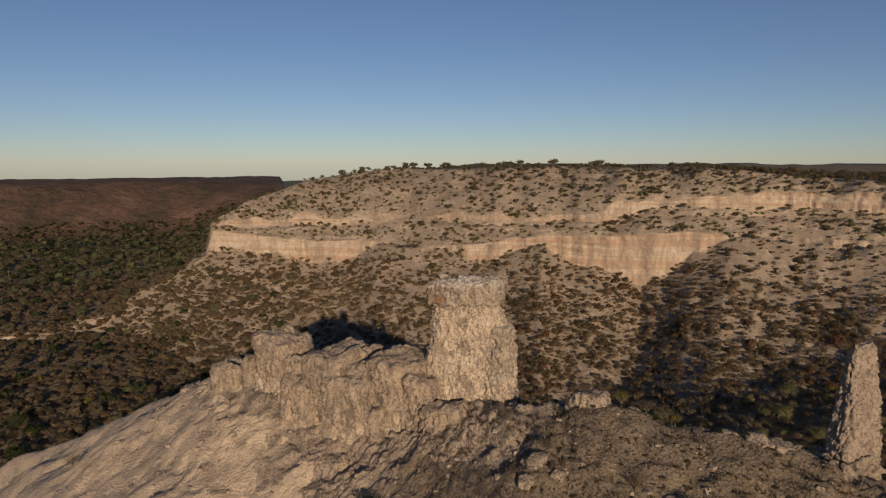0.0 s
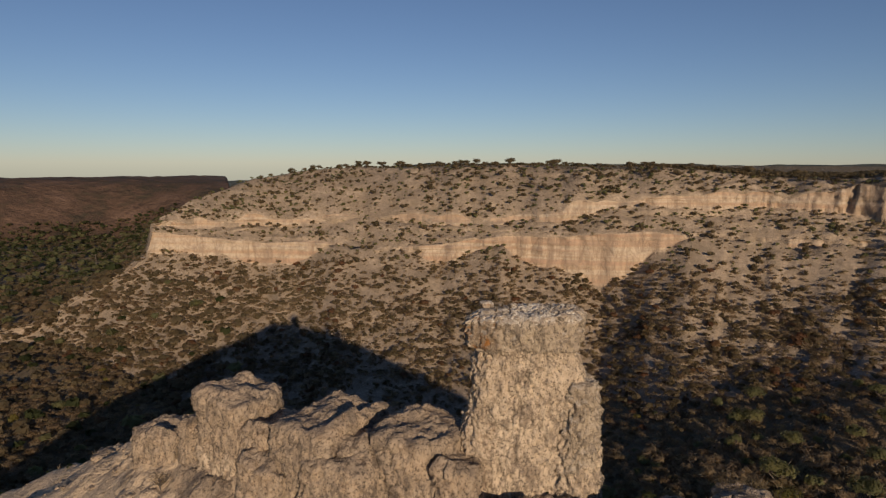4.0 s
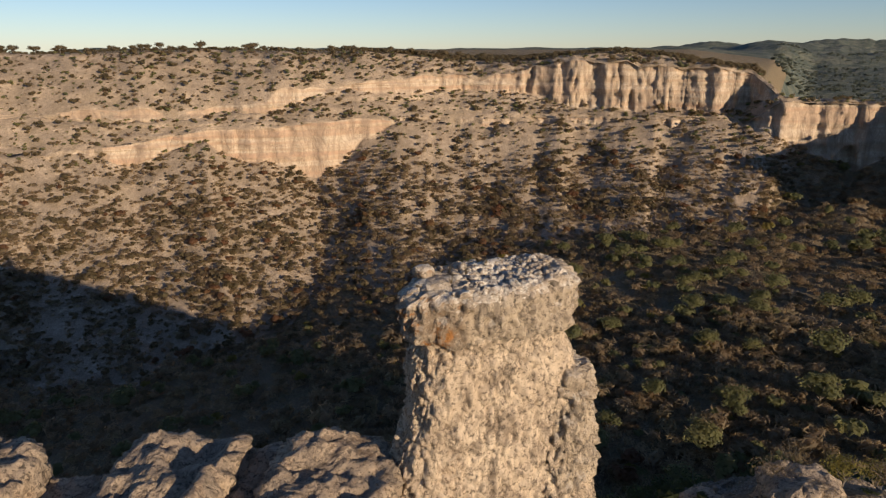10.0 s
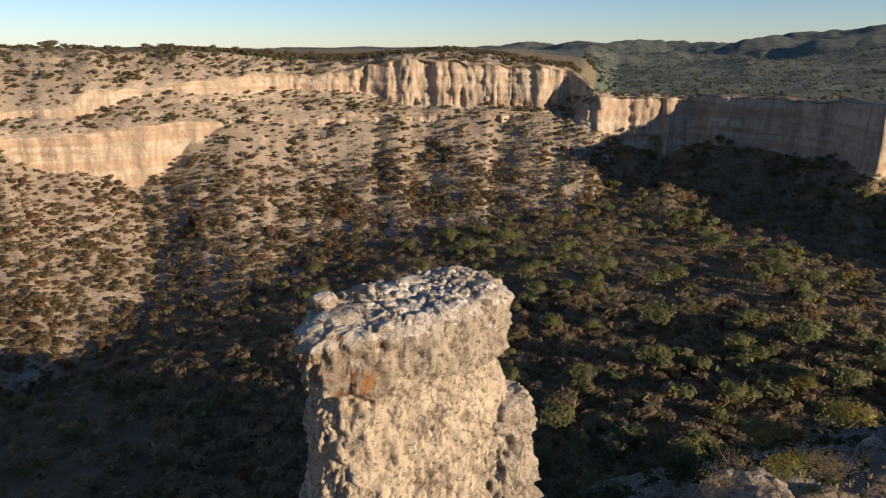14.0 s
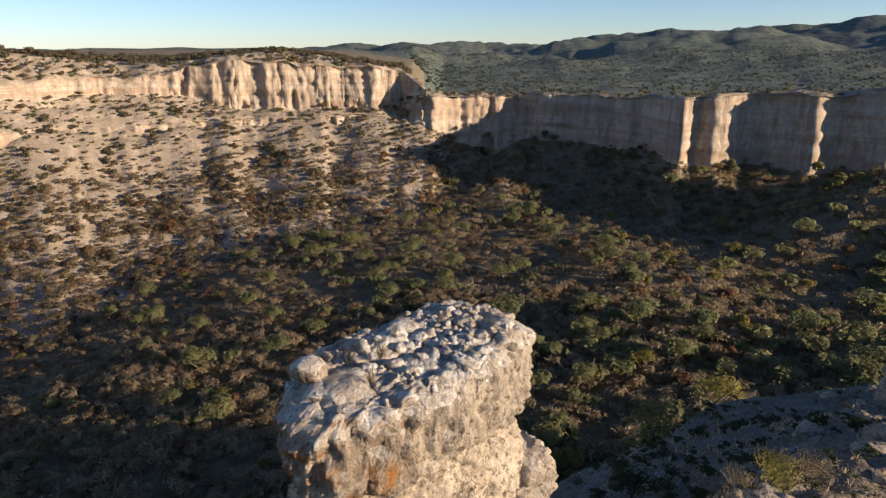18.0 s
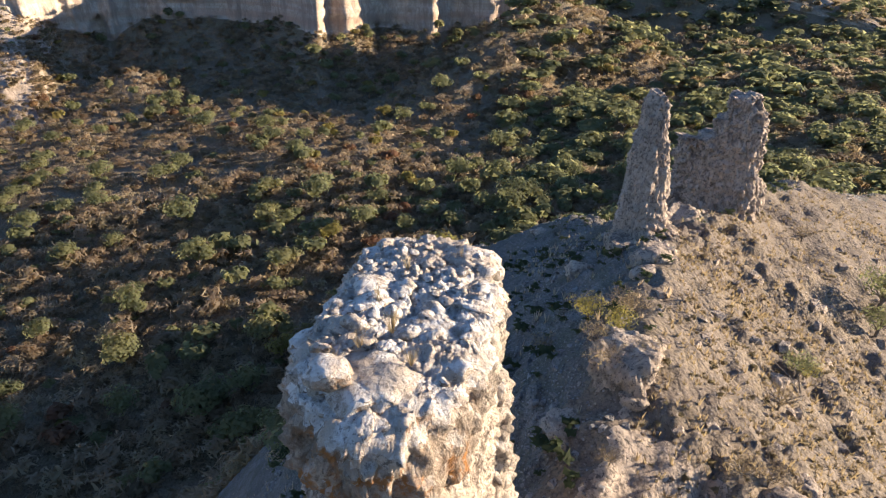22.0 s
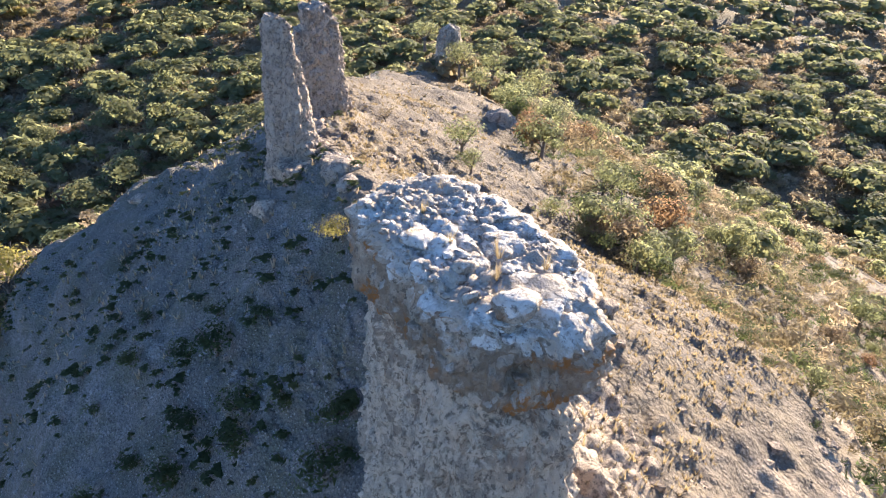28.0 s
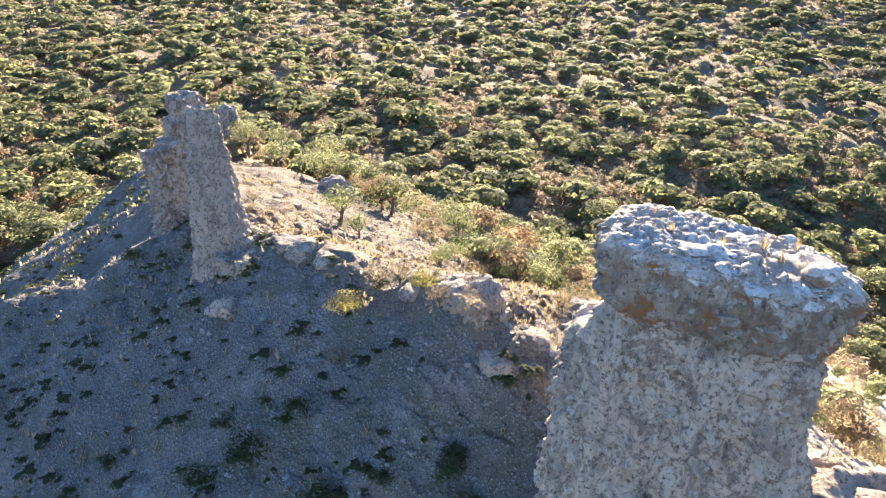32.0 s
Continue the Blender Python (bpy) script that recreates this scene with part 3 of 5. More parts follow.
ZZ = ZZ + np.where(np.abs(lb - zf)[None, :] > 3, lump + gully, 0.3 * lump) + valley + rise
inner = smooth(40, 90, RR)
near = crest_height(XX, YY)
rough_ridge = 0.42 * fbm(XX / 4.2, YY / 4.2, 0 * XX, 4) - 0.05 + 0.20 * (0.4 - np.abs(fbm(XX / 1.3, YY / 1.3, 0 * XX, 4)))
c1, c2 = cells(XX[:300] / 1.5, YY[:300] / 1.5, 0.6 + near[:300] / 2.5)
knobs = np.zeros_like(near)
knobs[:300] = 0.20 * smooth(0.02, 0.5, c2 - c1) - 0.13
g1, g2 = cells(XX[:300] / 0.5, YY[:300] / 0.5, near[:300] / 1.0)
knobs[:300] += 0.14 * smooth(0.02, 0.4, g2 - g1)
rocky = smooth(0.1, 0.6, fbm(XX / 7, YY / 7, 0 * XX + 4, 3) + np.clip(1.1 - np.abs(near + 6.5) / 3.5, -1.2, 0.9))
side0 = south_of_crest(XX, YY)
face = smooth(0, 1, side0) * (1 - smooth(4, 7, side0)) * (1 - smooth(-1, 3, XX)) * smooth(-20, -15, XX)
brow = smooth(-0.8, 0.3, side0) * (1 - smooth(5.5, 8.5, side0)) * smooth(-20, -15, XX) * (1 - smooth(1, 4, XX))
rocky = np.maximum(rocky, 1.1 * brow * (1 - smooth(3.0, 5.0, side0) * smooth(-8, -3, XX)) * smooth(-0.5, 0.3, fbm(XX / 3.4, YY / 3.4, 0 * XX + 11, 3)))
rocky = np.maximum(rocky, 0.9 * face * smooth(-0.4, 0.3, fbm(XX / 3, YY / 3, 0 * XX + 9, 3)))
near = near + rough_ridge * (1 - 0.5 * inner) + knobs * rocky * (1 - inner)
mask = (RR < 300) & (ZONE <= 2)[:, None]
gap = near - ZZ
h = np.clip(0.5 + 0.5 * gap / 8.0, 0, 1)
ZZ = np.where(mask, ZZ * (1 - h) + near * h + 8.0 * h * (1 - h) * 0.5, ZZ)
on_ridge = mask & (gap > -1.0) & (RR < 130)
XX, YY = XX + push * np.sin(AR), YY + push * np.cos(AR)

verts = np.stack([XX, YY, ZZ], -1).reshape(-1, 3)
ii, jj = np.meshgrid(np.arange(NR - 1), np.arange(NA), indexing="ij")
j2 = (jj + 1) % NA
quads = np.stack([ii * NA + jj, ii * NA + j2, (ii + 1) * NA + j2, (ii + 1) * NA + jj], -1)
quads = quads[..., ::-1].reshape(-1, 4)
# 0 ridge soil, 1 scree, 2 leaf litter, 3 cliff, 4 far wood, 5 red escarpment
kind = np.full((NR - 1, NA), 2)
zrow = ZONE[1:][:, None]
kind[np.broadcast_to(zrow == 2, kind.shape)] = 1
steep_low = np.broadcast_to((zrow == 3), kind.shape)
tall_face = np.where(np.arange(NR - 1)[:, None] < np.argmax(ZONE[1:] == 3) + 30, (lt - lb)[None, :], (ut - ub)[None, :]) > 2.5 + 3.0 * fbm(XX[1:] / 14, YY[1:] / 14, ZZ[1:] / 9, 3)
kind[steep_low] = 1
kind[steep_low & tall_face] = 3
kind[np.broadcast_to(zrow == 2, kind.shape) & ((AZ[None, :] + 2.5 * fbm(XX[1:] / 20, YY[1:] / 20, 0 * XX[1:], 3)) > 59) & (np.arange(NR - 1)[:, None] < np.argmax(ZONE[1:] == 3))] = 2
kind[np.broadcast_to(zrow == 4, kind.shape)] = 2
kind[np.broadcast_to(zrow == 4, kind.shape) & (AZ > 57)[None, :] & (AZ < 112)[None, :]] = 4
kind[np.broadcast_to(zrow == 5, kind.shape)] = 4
kind[np.broadcast_to(zrow == 5, kind.shape) & ((AZ < -14) | (AZ > 212))[None, :] & (RR[1:] > 930)] = 5
kind[on_ridge[1:]] = 0
SIDE = south_of_crest(XX[1:], YY[1:])
skin_kind = kind.copy()
skin_kind[(kind == 0) & (SIDE + 1.2 * fbm(XX[1:] / 2.5, YY[1:] / 2.5, 0 * SIDE, 3) < -0.6)] = 6
bare = (kind == 0) & (SIDE > 0.1) & (SIDE + 1.6 * fbm(XX[1:] / 1.6, YY[1:] / 1.6, 3 + 0 * SIDE, 4) < np.interp(XX[1:], (-17, -12, 0, 3, 5), (0.5, 4.2, 4.2, 2.5, -3))) & (XX[1:] > -17)
skin_kind[bare] = 7
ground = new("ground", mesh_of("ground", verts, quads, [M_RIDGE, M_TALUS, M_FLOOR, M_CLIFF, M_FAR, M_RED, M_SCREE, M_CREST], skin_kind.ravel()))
tagged(ground, "dry canyon ground with scree slopes and banded pink cliffs", "terrain", kind="structure")
CORNERS = verts[quads]
MIDDLE = CORNERS.mean(1)
AREA = 0.5 * np.linalg.norm(np.cross(CORNERS[:, 2] - CORNERS[:, 0], CORNERS[:, 3] - CORNERS[:, 1]), axis=1)
FACE_UP = np.abs(np.cross(CORNERS[:, 2] - CORNERS[:, 0], CORNERS[:, 3] - CORNERS[:, 1])[:, 2]) / np.maximum(2 * AREA, 1e-9)
FKIND, FZONE = kind.ravel(), np.broadcast_to(zrow, kind.shape).ravel()
FAZ = np.broadcast_to(AZ[None, :], kind.shape).ravel()
FR = np.hypot(MIDDLE[:, 0], MIDDLE[:, 1])
FSIDE = SIDE.ravel()
FRIM = FR - np.broadcast_to(rr[None, :], kind.shape).ravel()


def scatter(weight, count):
    """Places on the ground, as thick as the weight of each patch says."""
    w = weight * AREA
    pick = rng.choice(len(w), count, p=w / w.sum())
    u, v = rng.random((count, 1)), rng.random((count, 1))
    c = CORNERS[pick]
    return (c[:, 0] * (1 - u) + c[:, 1] * u) * (1 - v) + (c[:, 3] * (1 - u) + c[:, 2] * u) * v


def ground_z(x, y):
    """Height of the sheet near the ridge."""
    az, r = math.degrees(math.atan2(x, y)) % 360, math.hypot(x, y)
    az = az - 360 if az > 318 else az
    j = int(np.argmin(np.abs(AZ - az)))
    return float(np.interp(r, np.hypot(XX[:, j], YY[:, j])[:220], ZZ[:220, j]))


# ---------------------------------------------------------------- rocks
def column(cx, cy, turn, a, b, z0, z1, n=220, m=150, power=3.2, taper=0.10, rough=0.12, seed=0.0, lean=(0, 0), shape=None, cap=0.5, hollows=(), jag=0.0, tilt=0.0, crust=0.0):
    """A standing rock: a rounded block between z0 and z1 with a worn, pitted skin and a lumpy top."""
    th = np.linspace(0, 2 * np.pi, n, endpoint=False)[None, :]
    rows = [(z0 + (z1 - z0) * s, 1.0) for s in np.linspace(0, 1, m)]
    lids = 60 if crust else 40
    rows += [(z1, 1 - (k + 1) / lids) for k in range(lids)]
    z = np.array([r[0] for r in rows])[:, None] + 0 * th
    inset = np.array([r[1] for r in rows])[:, None] + 0 * th
    unit = (np.abs(np.cos(th)) ** power + np.abs(np.sin(th)) ** power) ** (-1 / power) + 0 * z
    up = np.clip((z - z0) / (z1 - z0), 0, 1)
    width = 1 + taper * (1 - up)
    edge = smooth(0, 0.35, (z1 - z) / max(0.3, cap))
    width = width * (0.90 + 0.10 * edge) if cap else width
    px, py = a * unit * np.cos(th) * width, b * unit * np.sin(th) * width
    if shape:
        px, py = shape(px, py, z, th)
    nx, ny = np.cos(th) * b + 0 * z, np.sin(th) * a + 0 * z
    ln = np.hypot(nx, ny)
    nx, ny = nx / ln, ny / ln
    s = seed
    d1, d2 = cells(px * 2.2 + s, py * 2.2, z * 1.6)
    e1, e2 = cells(px * 6 + s, py * 6, z * 5)
    skin = 0.9 * fbm(px / 1.3 + s, py / 1.3, z / 1.7, 3) + 0.45 * smooth(0, 0.2, d2 - d1) + 0.30 * smooth(0, 0.3, e2 - e1) + 0.5 * fbm(px * 2.4 + s, py * 2.4, z * 0.5, 3) + 1.15 * fbm(px * 7 + s, py * 7, z * 5, 4, 0.6) + 0.25 * fbm(px * 0.5 + s, py * 0.5, z * 3.0, 3)
    skin = rough * (skin - 0.5) * np.where(inset < 1, inset, 1)
    px, py = (px + skin * nx) * inset, (py + skin * ny) * inset
    # top lumps
    t1, t2 = cells(px * 1.7 + s, py * 1.7, 0 * px + 0.5)
    lump_top = 0.16 * np.sqrt(np.clip(1 - (t1 / 0.8) ** 2, 0, 1)) + 0.14 * fbm(px * 1.0 + s, py * 1.0, 0 * px, 2) + 0.05 * fbm(px * 5, py * 5, 0 * px + s, 2)
    if crust:
        wx_, wy_ = px + 0.10 * fbm(px * 3 + s, py * 3, 0 * px, 2), py + 0.10 * fbm(px * 3 + 9, py * 3 + s, 0 * px, 2)
        big, gap1 = slabs(wx_ * 1.9 + s, wy_ * 1.9, 1.2)
        mid, gap2 = slabs(wx_ * 4.3 + s, wy_ * 4.3, 1.3)
        fine, gap3 = slabs(wx_ * 9 + s, wy_ * 9, 1.3)
        worn = smooth(-0.4, 0.5, fbm(px * 1.6, py * 1.6 + s, 0 * px, 2))
        lump_top = crust * (0.055 * big + 0.06 * smooth(0.0, 0.16, gap1) + worn * (0.035 * mid + 0.05 * smooth(0, 0.2, gap2)) + 0.014 * fine + 0.02 * smooth(0, 0.25, gap3) + 0.06 * fbm(px * 1.1 + s, py * 1.1, 0 * px, 2) + 0.022 * fbm(px * 8, py * 8, 0 * px, 4, 0.6))
    z = z + np.where(inset < 1, lump_top * np.minimum(1, (1 - inset) * 5 + 0.35), 0.35 * lump_top * up**6) * min(1.0, b)
    if jag:
        z = z + jag * fbm(px * 0.9 + s, py * 0.9, 0 * px, 3) * up**2
        bulge = 1 + 0.12 * fbm(px / 2 + s, py / 2, z / 2.2, 2)
        px, py = px * bulge, py * bulge
    z = z + tilt * px * up**8
    ca, sa = math.cos(radians(turn)), math.sin(radians(turn))
    wx = cx + px * ca - py * sa + lean[0] * up
    wy = cy + px * sa + py * ca + lean[1] * up
    v = np.stack([wx, wy, z], -1).reshape(-1, 3)
    for hx, hy, hz, hr, deep in hollows:
        to = v - np.array([hx, hy, hz])
        inward = np.array([cx - hx, cy - hy, 0.0])
        inward /= np.linalg.norm(inward)
        along = to @ inward
        aside = np.linalg.norm(to - along[:, None] * inward, axis=1)
        v = v + (deep * (1 - smooth(0.6, 1.0, aside / hr)) * (np.abs(along) < 0.7))[:, None] * inward
    rowsn = len(rows)
    a_, b_ = np.meshgrid(np.arange(rowsn - 1), np.arange(n), indexing="ij")
    c_ = (b_ + 1) % n
    f = np.stack([a_ * n + b_, a_ * n + c_, (a_ + 1) * n + c_, (a_ + 1) * n + b_], -1).reshape(-1, 4)
    return v, f


def rock_thing(name, label, pieces, group=""):
    """A rock thing of one or more parts: rows of part name, material, column arguments."""
    base = new(name)
    tagged(base, label, "rock", group)
    for pname, mats, choose, kw, plabel in pieces:
        v, f = column(**kw)
        idx = choose(v[f].mean(1)) if choose else None
        part(pname, mesh_of(pname, v, f, mats, idx), base, plabel)
    return base


def pillar_shape(px, py, z, th):
    # a capping slab stands proud over a worn neck, a shoulder juts from the eastern end lower down
    neck = np.exp(-((z + 1.15) / 0.28) ** 2)
    slab = smooth(-1.15, -0.85, z)
    k = 1 - 0.085 * neck + 0.045 * slab
    west = smooth(-0.5, -1.0, px / 2.0) * smooth(-2.6, -4.4, z)
    slope = smooth(-1.0, -2.2, z) * smooth(0.5, 1.0, px / 2.0) * 0.20
    ragged = 1 + (0.10 * fbm(np.cos(th) * 1.4 + 3 + 0 * z, np.sin(th) * 1.4 + 0 * z, z * 0.8, 3) + 0.02) * slab
    nose = 1 - 0.24 * smooth(-0.9, -1.9, px) * smooth(-3.0, -1.0, z)
    return (px * k + slope - 0.42 * west) * ragged, py * nose * k * (1 - 0.07 * smooth(-0.9, -1.3, z)) * ragged


pillar = rock_thing("rock_pillar", "tall pale tuff rock pillar with white crusted top", [
    ("shaft", [M_PILLAR, M_CAP, M_STONE], lambda c: np.where(c[:, 2] > 0.02 + 0.075 * (c[:, 0] + 0.7) + 0.1 * fbm(c[:, 0] * 3, c[:, 1] * 3, 0 * c[:, 0], 2), 2, np.where(c[:, 2] > -1.0 + 0.18 * fbm(c[:, 0] * 2, c[:, 1] * 2, 0 * c[:, 0], 2), 1, 0)),
     dict(cx=-0.74, cy=-0.34, turn=-15, a=1.86, b=1.06, z0=-11, z1=0.20, n=300, m=230, power=3.4, taper=0.10, rough=0.075, seed=3.0, shape=pillar_shape, cap=0.5, tilt=0.075, lean=(-0.06, 0.16), crust=0.72,
          hollows=((-2.03, 0.70, -3.69, 0.23, 0.34), (-2.35, 0.72, -0.45, 0.22, 0.22), (0.2, 0.5, -5.0, 0.5, 0.35))), ""),
    ("buttress", [M_CAP, M_PILLAR], lambda c: np.where(c[:, 2] > -4.2 + 0.8 * fbm(c[:, 0], c[:, 1], c[:, 2], 3), 0, 1),
     dict(cx=0.98, cy=-0.82, turn=-15, a=0.62, b=0.80, z0=-11, z1=-2.1, n=140, m=130, power=2.8, taper=0.75, rough=0.12, seed=6.0, cap=0.5), "lichen-streaked shoulder block"),
])


def stone_mesh(name, material, seed, detail=2, planes=15):
    """A broken, faceted stone."""
    bm = bmesh.new()
    bmesh.ops.create_icosphere(bm, subdivisions=detail, radius=1.0)
    v = np.array([p.co for p in bm.verts])
    g = np.random.default_rng(int(seed * 10) + 3)
    cut = g.normal(size=(planes, 3))
    cut /= np.linalg.norm(cut, axis=1)[:, None]
    reach = 0.70 + 0.28 * g.random(planes)
    k = np.minimum((reach / np.maximum(v @ cut.T, 0.08)).min(1), 1.12)
    k = k + 0.13 * fbm(v[:, 0] * 2.2 + seed, v[:, 1] * 2.2, v[:, 2] * 2.2, 4) + 0.06 * fbm(v[:, 0] * 7 + seed, v[:, 1] * 7, v[:, 2] * 7, 3)
    for p, q, f in zip(bm.verts, v, k):
        p.co = Vector(q * f * np.array([1.0, 0.82, 0.66]))
    me = bpy.data.meshes.new(name)
    bm.to_mesh(me)
    bm.free()
    me.polygons.foreach_set("use_smooth", np.ones(len(me.polygons), bool))
    me.materials.append(material)
    return me


# crusted stones bedded in the top of the pillar
CAP_STONES = [stone_mesh("stone", M_STONE, 3.7 * k, 3, 12) for k in range(7)]
BIG_STONES = [stone_mesh("stone", M_STONE, 33 + 3.7 * k, 4, 14) for k in range(4)]
shaft = next(c for c in pillar.children if c.name.startswith("shaft"))
top = np.array([v.co for v in shaft.data.vertices])
top = top[top[:, 2] > 0.0]
stone_rng = random.Random(5)
ca, sa = math.cos(radians(-15)), math.sin(radians(-15))
STONE_SIZES = [0.40, 0.34, 0.30, 0.36, 0.30, 0.33] + [0.24, 0.19, 0.21, 0.17] * 4 + [0.15, 0.11, 0.13, 0.09] * 8 + [0.05, 0.07, 0.08, 0.06] * 26
for k, size in enumerate(STONE_SIZES):
    reach = 0.93 - 0.22 * size
    while True:
        lx, ly = stone_rng.uniform(-1.8, 1.8), stone_rng.uniform(-1.0, 1.0)
        if abs(lx / 1.80) ** 3.4 + abs(ly / 1.0) ** 3.4 < reach**3.4:
            break
    x, y = -0.80 + lx * ca - ly * sa, -0.18 + lx * sa + ly * ca
    z = float(top[np.argmin((top[:, 0] - x) ** 2 + (top[:, 1] - y) ** 2), 2])
    size *= stone_rng.uniform(0.85, 1.15)
    ob = part("stone", BIG_STONES[k % 4] if size > 0.28 else CAP_STONES[k % 7], shaft)
    sink = 0.22 if size > 0.28 else 0.12
    ob.matrix_basis = pose(x, y, z - size * sink, stone_rng.uniform(-14, 14), stone_rng.uniform(-14, 14), stone_rng.uniform(0, 360)) @ Matrix.Diagonal((size, size, size * (0.50 if size > 0.28 else 0.85), 1))
# broken blocks along the edge of the cap, in two uneven courses
RIM_STONES = [stone_mesh("rim_block", M_STONE, 51 + 3.1 * k, 4, 14) for k in range(4)]
BAND_STONES = [stone_mesh("rim_block", M_CAP, 81 + 3.1 * k, 4, 14) for k in range(4)]
for course, count in ((0, 15), (1, 12)):
    for k in range(count):
        th = 2 * math.pi * (k + 0.6 * stone_rng.random()) / count
        unit = (abs(math.cos(th)) ** 3.4 + abs(math.sin(th)) ** 3.4) ** (-1 / 3.4)
        out = stone_rng.uniform(0.74, 0.87) if course == 0 else stone_rng.uniform(0.88, 0.94)
        lx, ly = 1.86 * unit * math.cos(th) * out, 1.06 * unit * math.sin(th) * out
        x, y = -0.80 + lx * ca - ly * sa, -0.18 + lx * sa + ly * ca
        size = stone_rng.uniform(0.20, 0.36) if course == 0 else stone_rng.uniform(0.14, 0.26)
        z = (0.10 + 0.075 * lx if course == 0 else -0.42 + 0.06 * lx) + stone_rng.uniform(-0.07, 0.07)
        ob = part("rim_block", (RIM_STONES, BAND_STONES)[course][k % 4], shaft)
        ob.matrix_basis = pose(x, y, z, stone_rng.uniform(-18, 18), stone_rng.uniform(-18, 18), stone_rng.uniform(0, 360)) @ Matrix.Diagonal((size, size, size * (0.7 if course == 0 else 1.0), 1))
slab = part("stone", BIG_STONES[1], shaft, "broad white slab at the end of the cap")
slab.matrix_basis = pose(-2.0, 0.08, 0.04, 4, -6, 70) @ Matrix.Diagonal((0.70, 0.66, 0.42, 1))
loose = part("stone", CAP_STONES[2], shaft, "pale boulder overhanging the corner")
loose.matrix_basis = pose(-2.12, 0.52, 0.30, 10, 5, 40) @ Matrix.Diagonal((0.30, 0.27, 0.30, 1))


def bladed(px, py, z, th):
    u = np.clip((-1.1 - z) / 5.4, 0, 1.5)
    kx = np.interp(u, (0, 0.15, 0.5, 1.0, 1.5), (0.58, 0.72, 0.90, 1.12, 1.5))
    ky = np.interp(u, (0, 0.12, 0.45, 1.0, 1.5), (0.30, 0.55, 0.95, 1.20, 1.7))
    return px * kx, py * ky


def stepped(px, py, z, th):
    # shoulders step down from the high southern end
    north = 0.05 + 0.33 * smooth(-3.25, -3.45, z) + 0.40 * smooth(-4.1, -4.25, z) + 0.30 * smooth(-4.9, -5.3, z) + 0.15 * smooth(-5.6, -7.5, z)
    south = 0.80 + 0.10 * smooth(-2.6, -3.4, z) + 0.25 * smooth(-4.5, -8.0, z)
    return px * np.where(px > 0, north, south), py * (0.72 + 0.28 * smooth(-2.4, -4.2, z) + 0.35 * smooth(-5.0, -8.0, z))


def crest_rock(label, x, y, a, b, ztop, turn, seed, taper=0.22, power=4.2):
    v, f = column(cx=x, cy=y, turn=turn, a=a, b=b, z0=ztop - 9.0, z1=ztop, n=130, m=84, power=power, taper=taper, rough=0.11, seed=seed, cap=0.3, jag=0.13)
    ob = new("crest_rock", mesh_of("crest_rock", v, f, [M_CREST, M_PILLAR], np.where(v[f].mean(1)[:, 2] + 0.9 * fbm(v[f].mean(1)[:, 0], v[f].mean(1)[:, 1], v[f].mean(1)[:, 2], 3) < ztop - 2.6, 1, 0)))
    tagged(ob, label, "rock", "rocks along the ridge crest")


for n, (x, y, a, b, ztop, turn) in enumerate(((-12.0, 5.0, 1.55, 1.5, -4.25, -40), (-10.4, 3.7, 0.95, 1.4, -5.05, -38), (-8.0, 2.5, 1.6, 2.0, -4.35, -36), (-6.2, 1.7, 1.1, 1.9, -4.85, -30),
                                              (-4.6, 0.7, 1.4, 1.7, -4.25, -33), (-3.0, -0.4, 0.8, 1.4, -4.95, -20), (-15.9, 7.7, 1.35, 1.2, -6.75, -36), (-14.0, 6.5, 0.6, 1.2, -5.75, -36), (-9.6, 2.5, 1.2, 1.2, -6.2, -20), (-5.9, 0.0, 1.2, 1.0, -6.6, -45),
                                              (4.9, -4.9, 0.8, 0.65, -4.35, -28), (-7.2, 0.7, 1.5, 1.2, -5.3, -30), (-4.2, -0.3, 1.3, 1.0, -5.5, -25), (-10.2, 2.2, 1.4, 1.1, -6.0, -38), (-2.0, -2.2, 1.2, 0.9, -6.1, -20))):
    crest_rock("jagged weathered block on the ridge crest with pale foot", x, y, a, b, ztop, turn, 11.0 + 4.3 * n)

crest_rock("pale weathered outcrop rising among bushes", 43.4, -47.3, 1.0, 0.9, -14.3, 20, 91.0, 1.1)

rock_thing("rock_spire", "slender pale rock blade standing on the ridge", [
    ("blade", [M_SPIRE], None, dict(cx=15.45, cy=-8.05, turn=15, a=0.98, b=0.66, z0=-9.5, z1=-1.05, n=170, m=190, power=2.9, taper=0.0, rough=0.07, seed=33, lean=(0.15, -0.1), cap=0.6, shape=bladed, jag=0.16), ""),
    ("foot", [M_CREST], None, dict(cx=15.2, cy=-8.35, turn=20, a=1.2, b=0.9, z0=-10.5, z1=-6.0, n=120, m=70, power=2.5, taper=0.5, rough=0.2, seed=37, cap=1.2, jag=0.2), "broken rubble foot")], "rock spires")
rock_thing("rock_spire", "broad fluted rock spire with stepped shoulders", [
    ("blade", [M_SPIRE], None, dict(cx=20.6, cy=-13.0, turn=70, a=1.5, b=0.86, z0=-11, z1=-2.3, n=190, m=180, power=3.0, taper=0.0, rough=0.11, shape=stepped, seed=41, cap=0.5, jag=0.14), ""),
    ("shoulder", [M_SPIRE], None, dict(cx=20.9, cy=-11.7, turn=60, a=0.55, b=0.5, z0=-10, z1=-4.3, n=120, m=90, power=3.0, taper=0.5, rough=0.18, seed=45, cap=0.4, jag=0.2), "")], "rock spires")
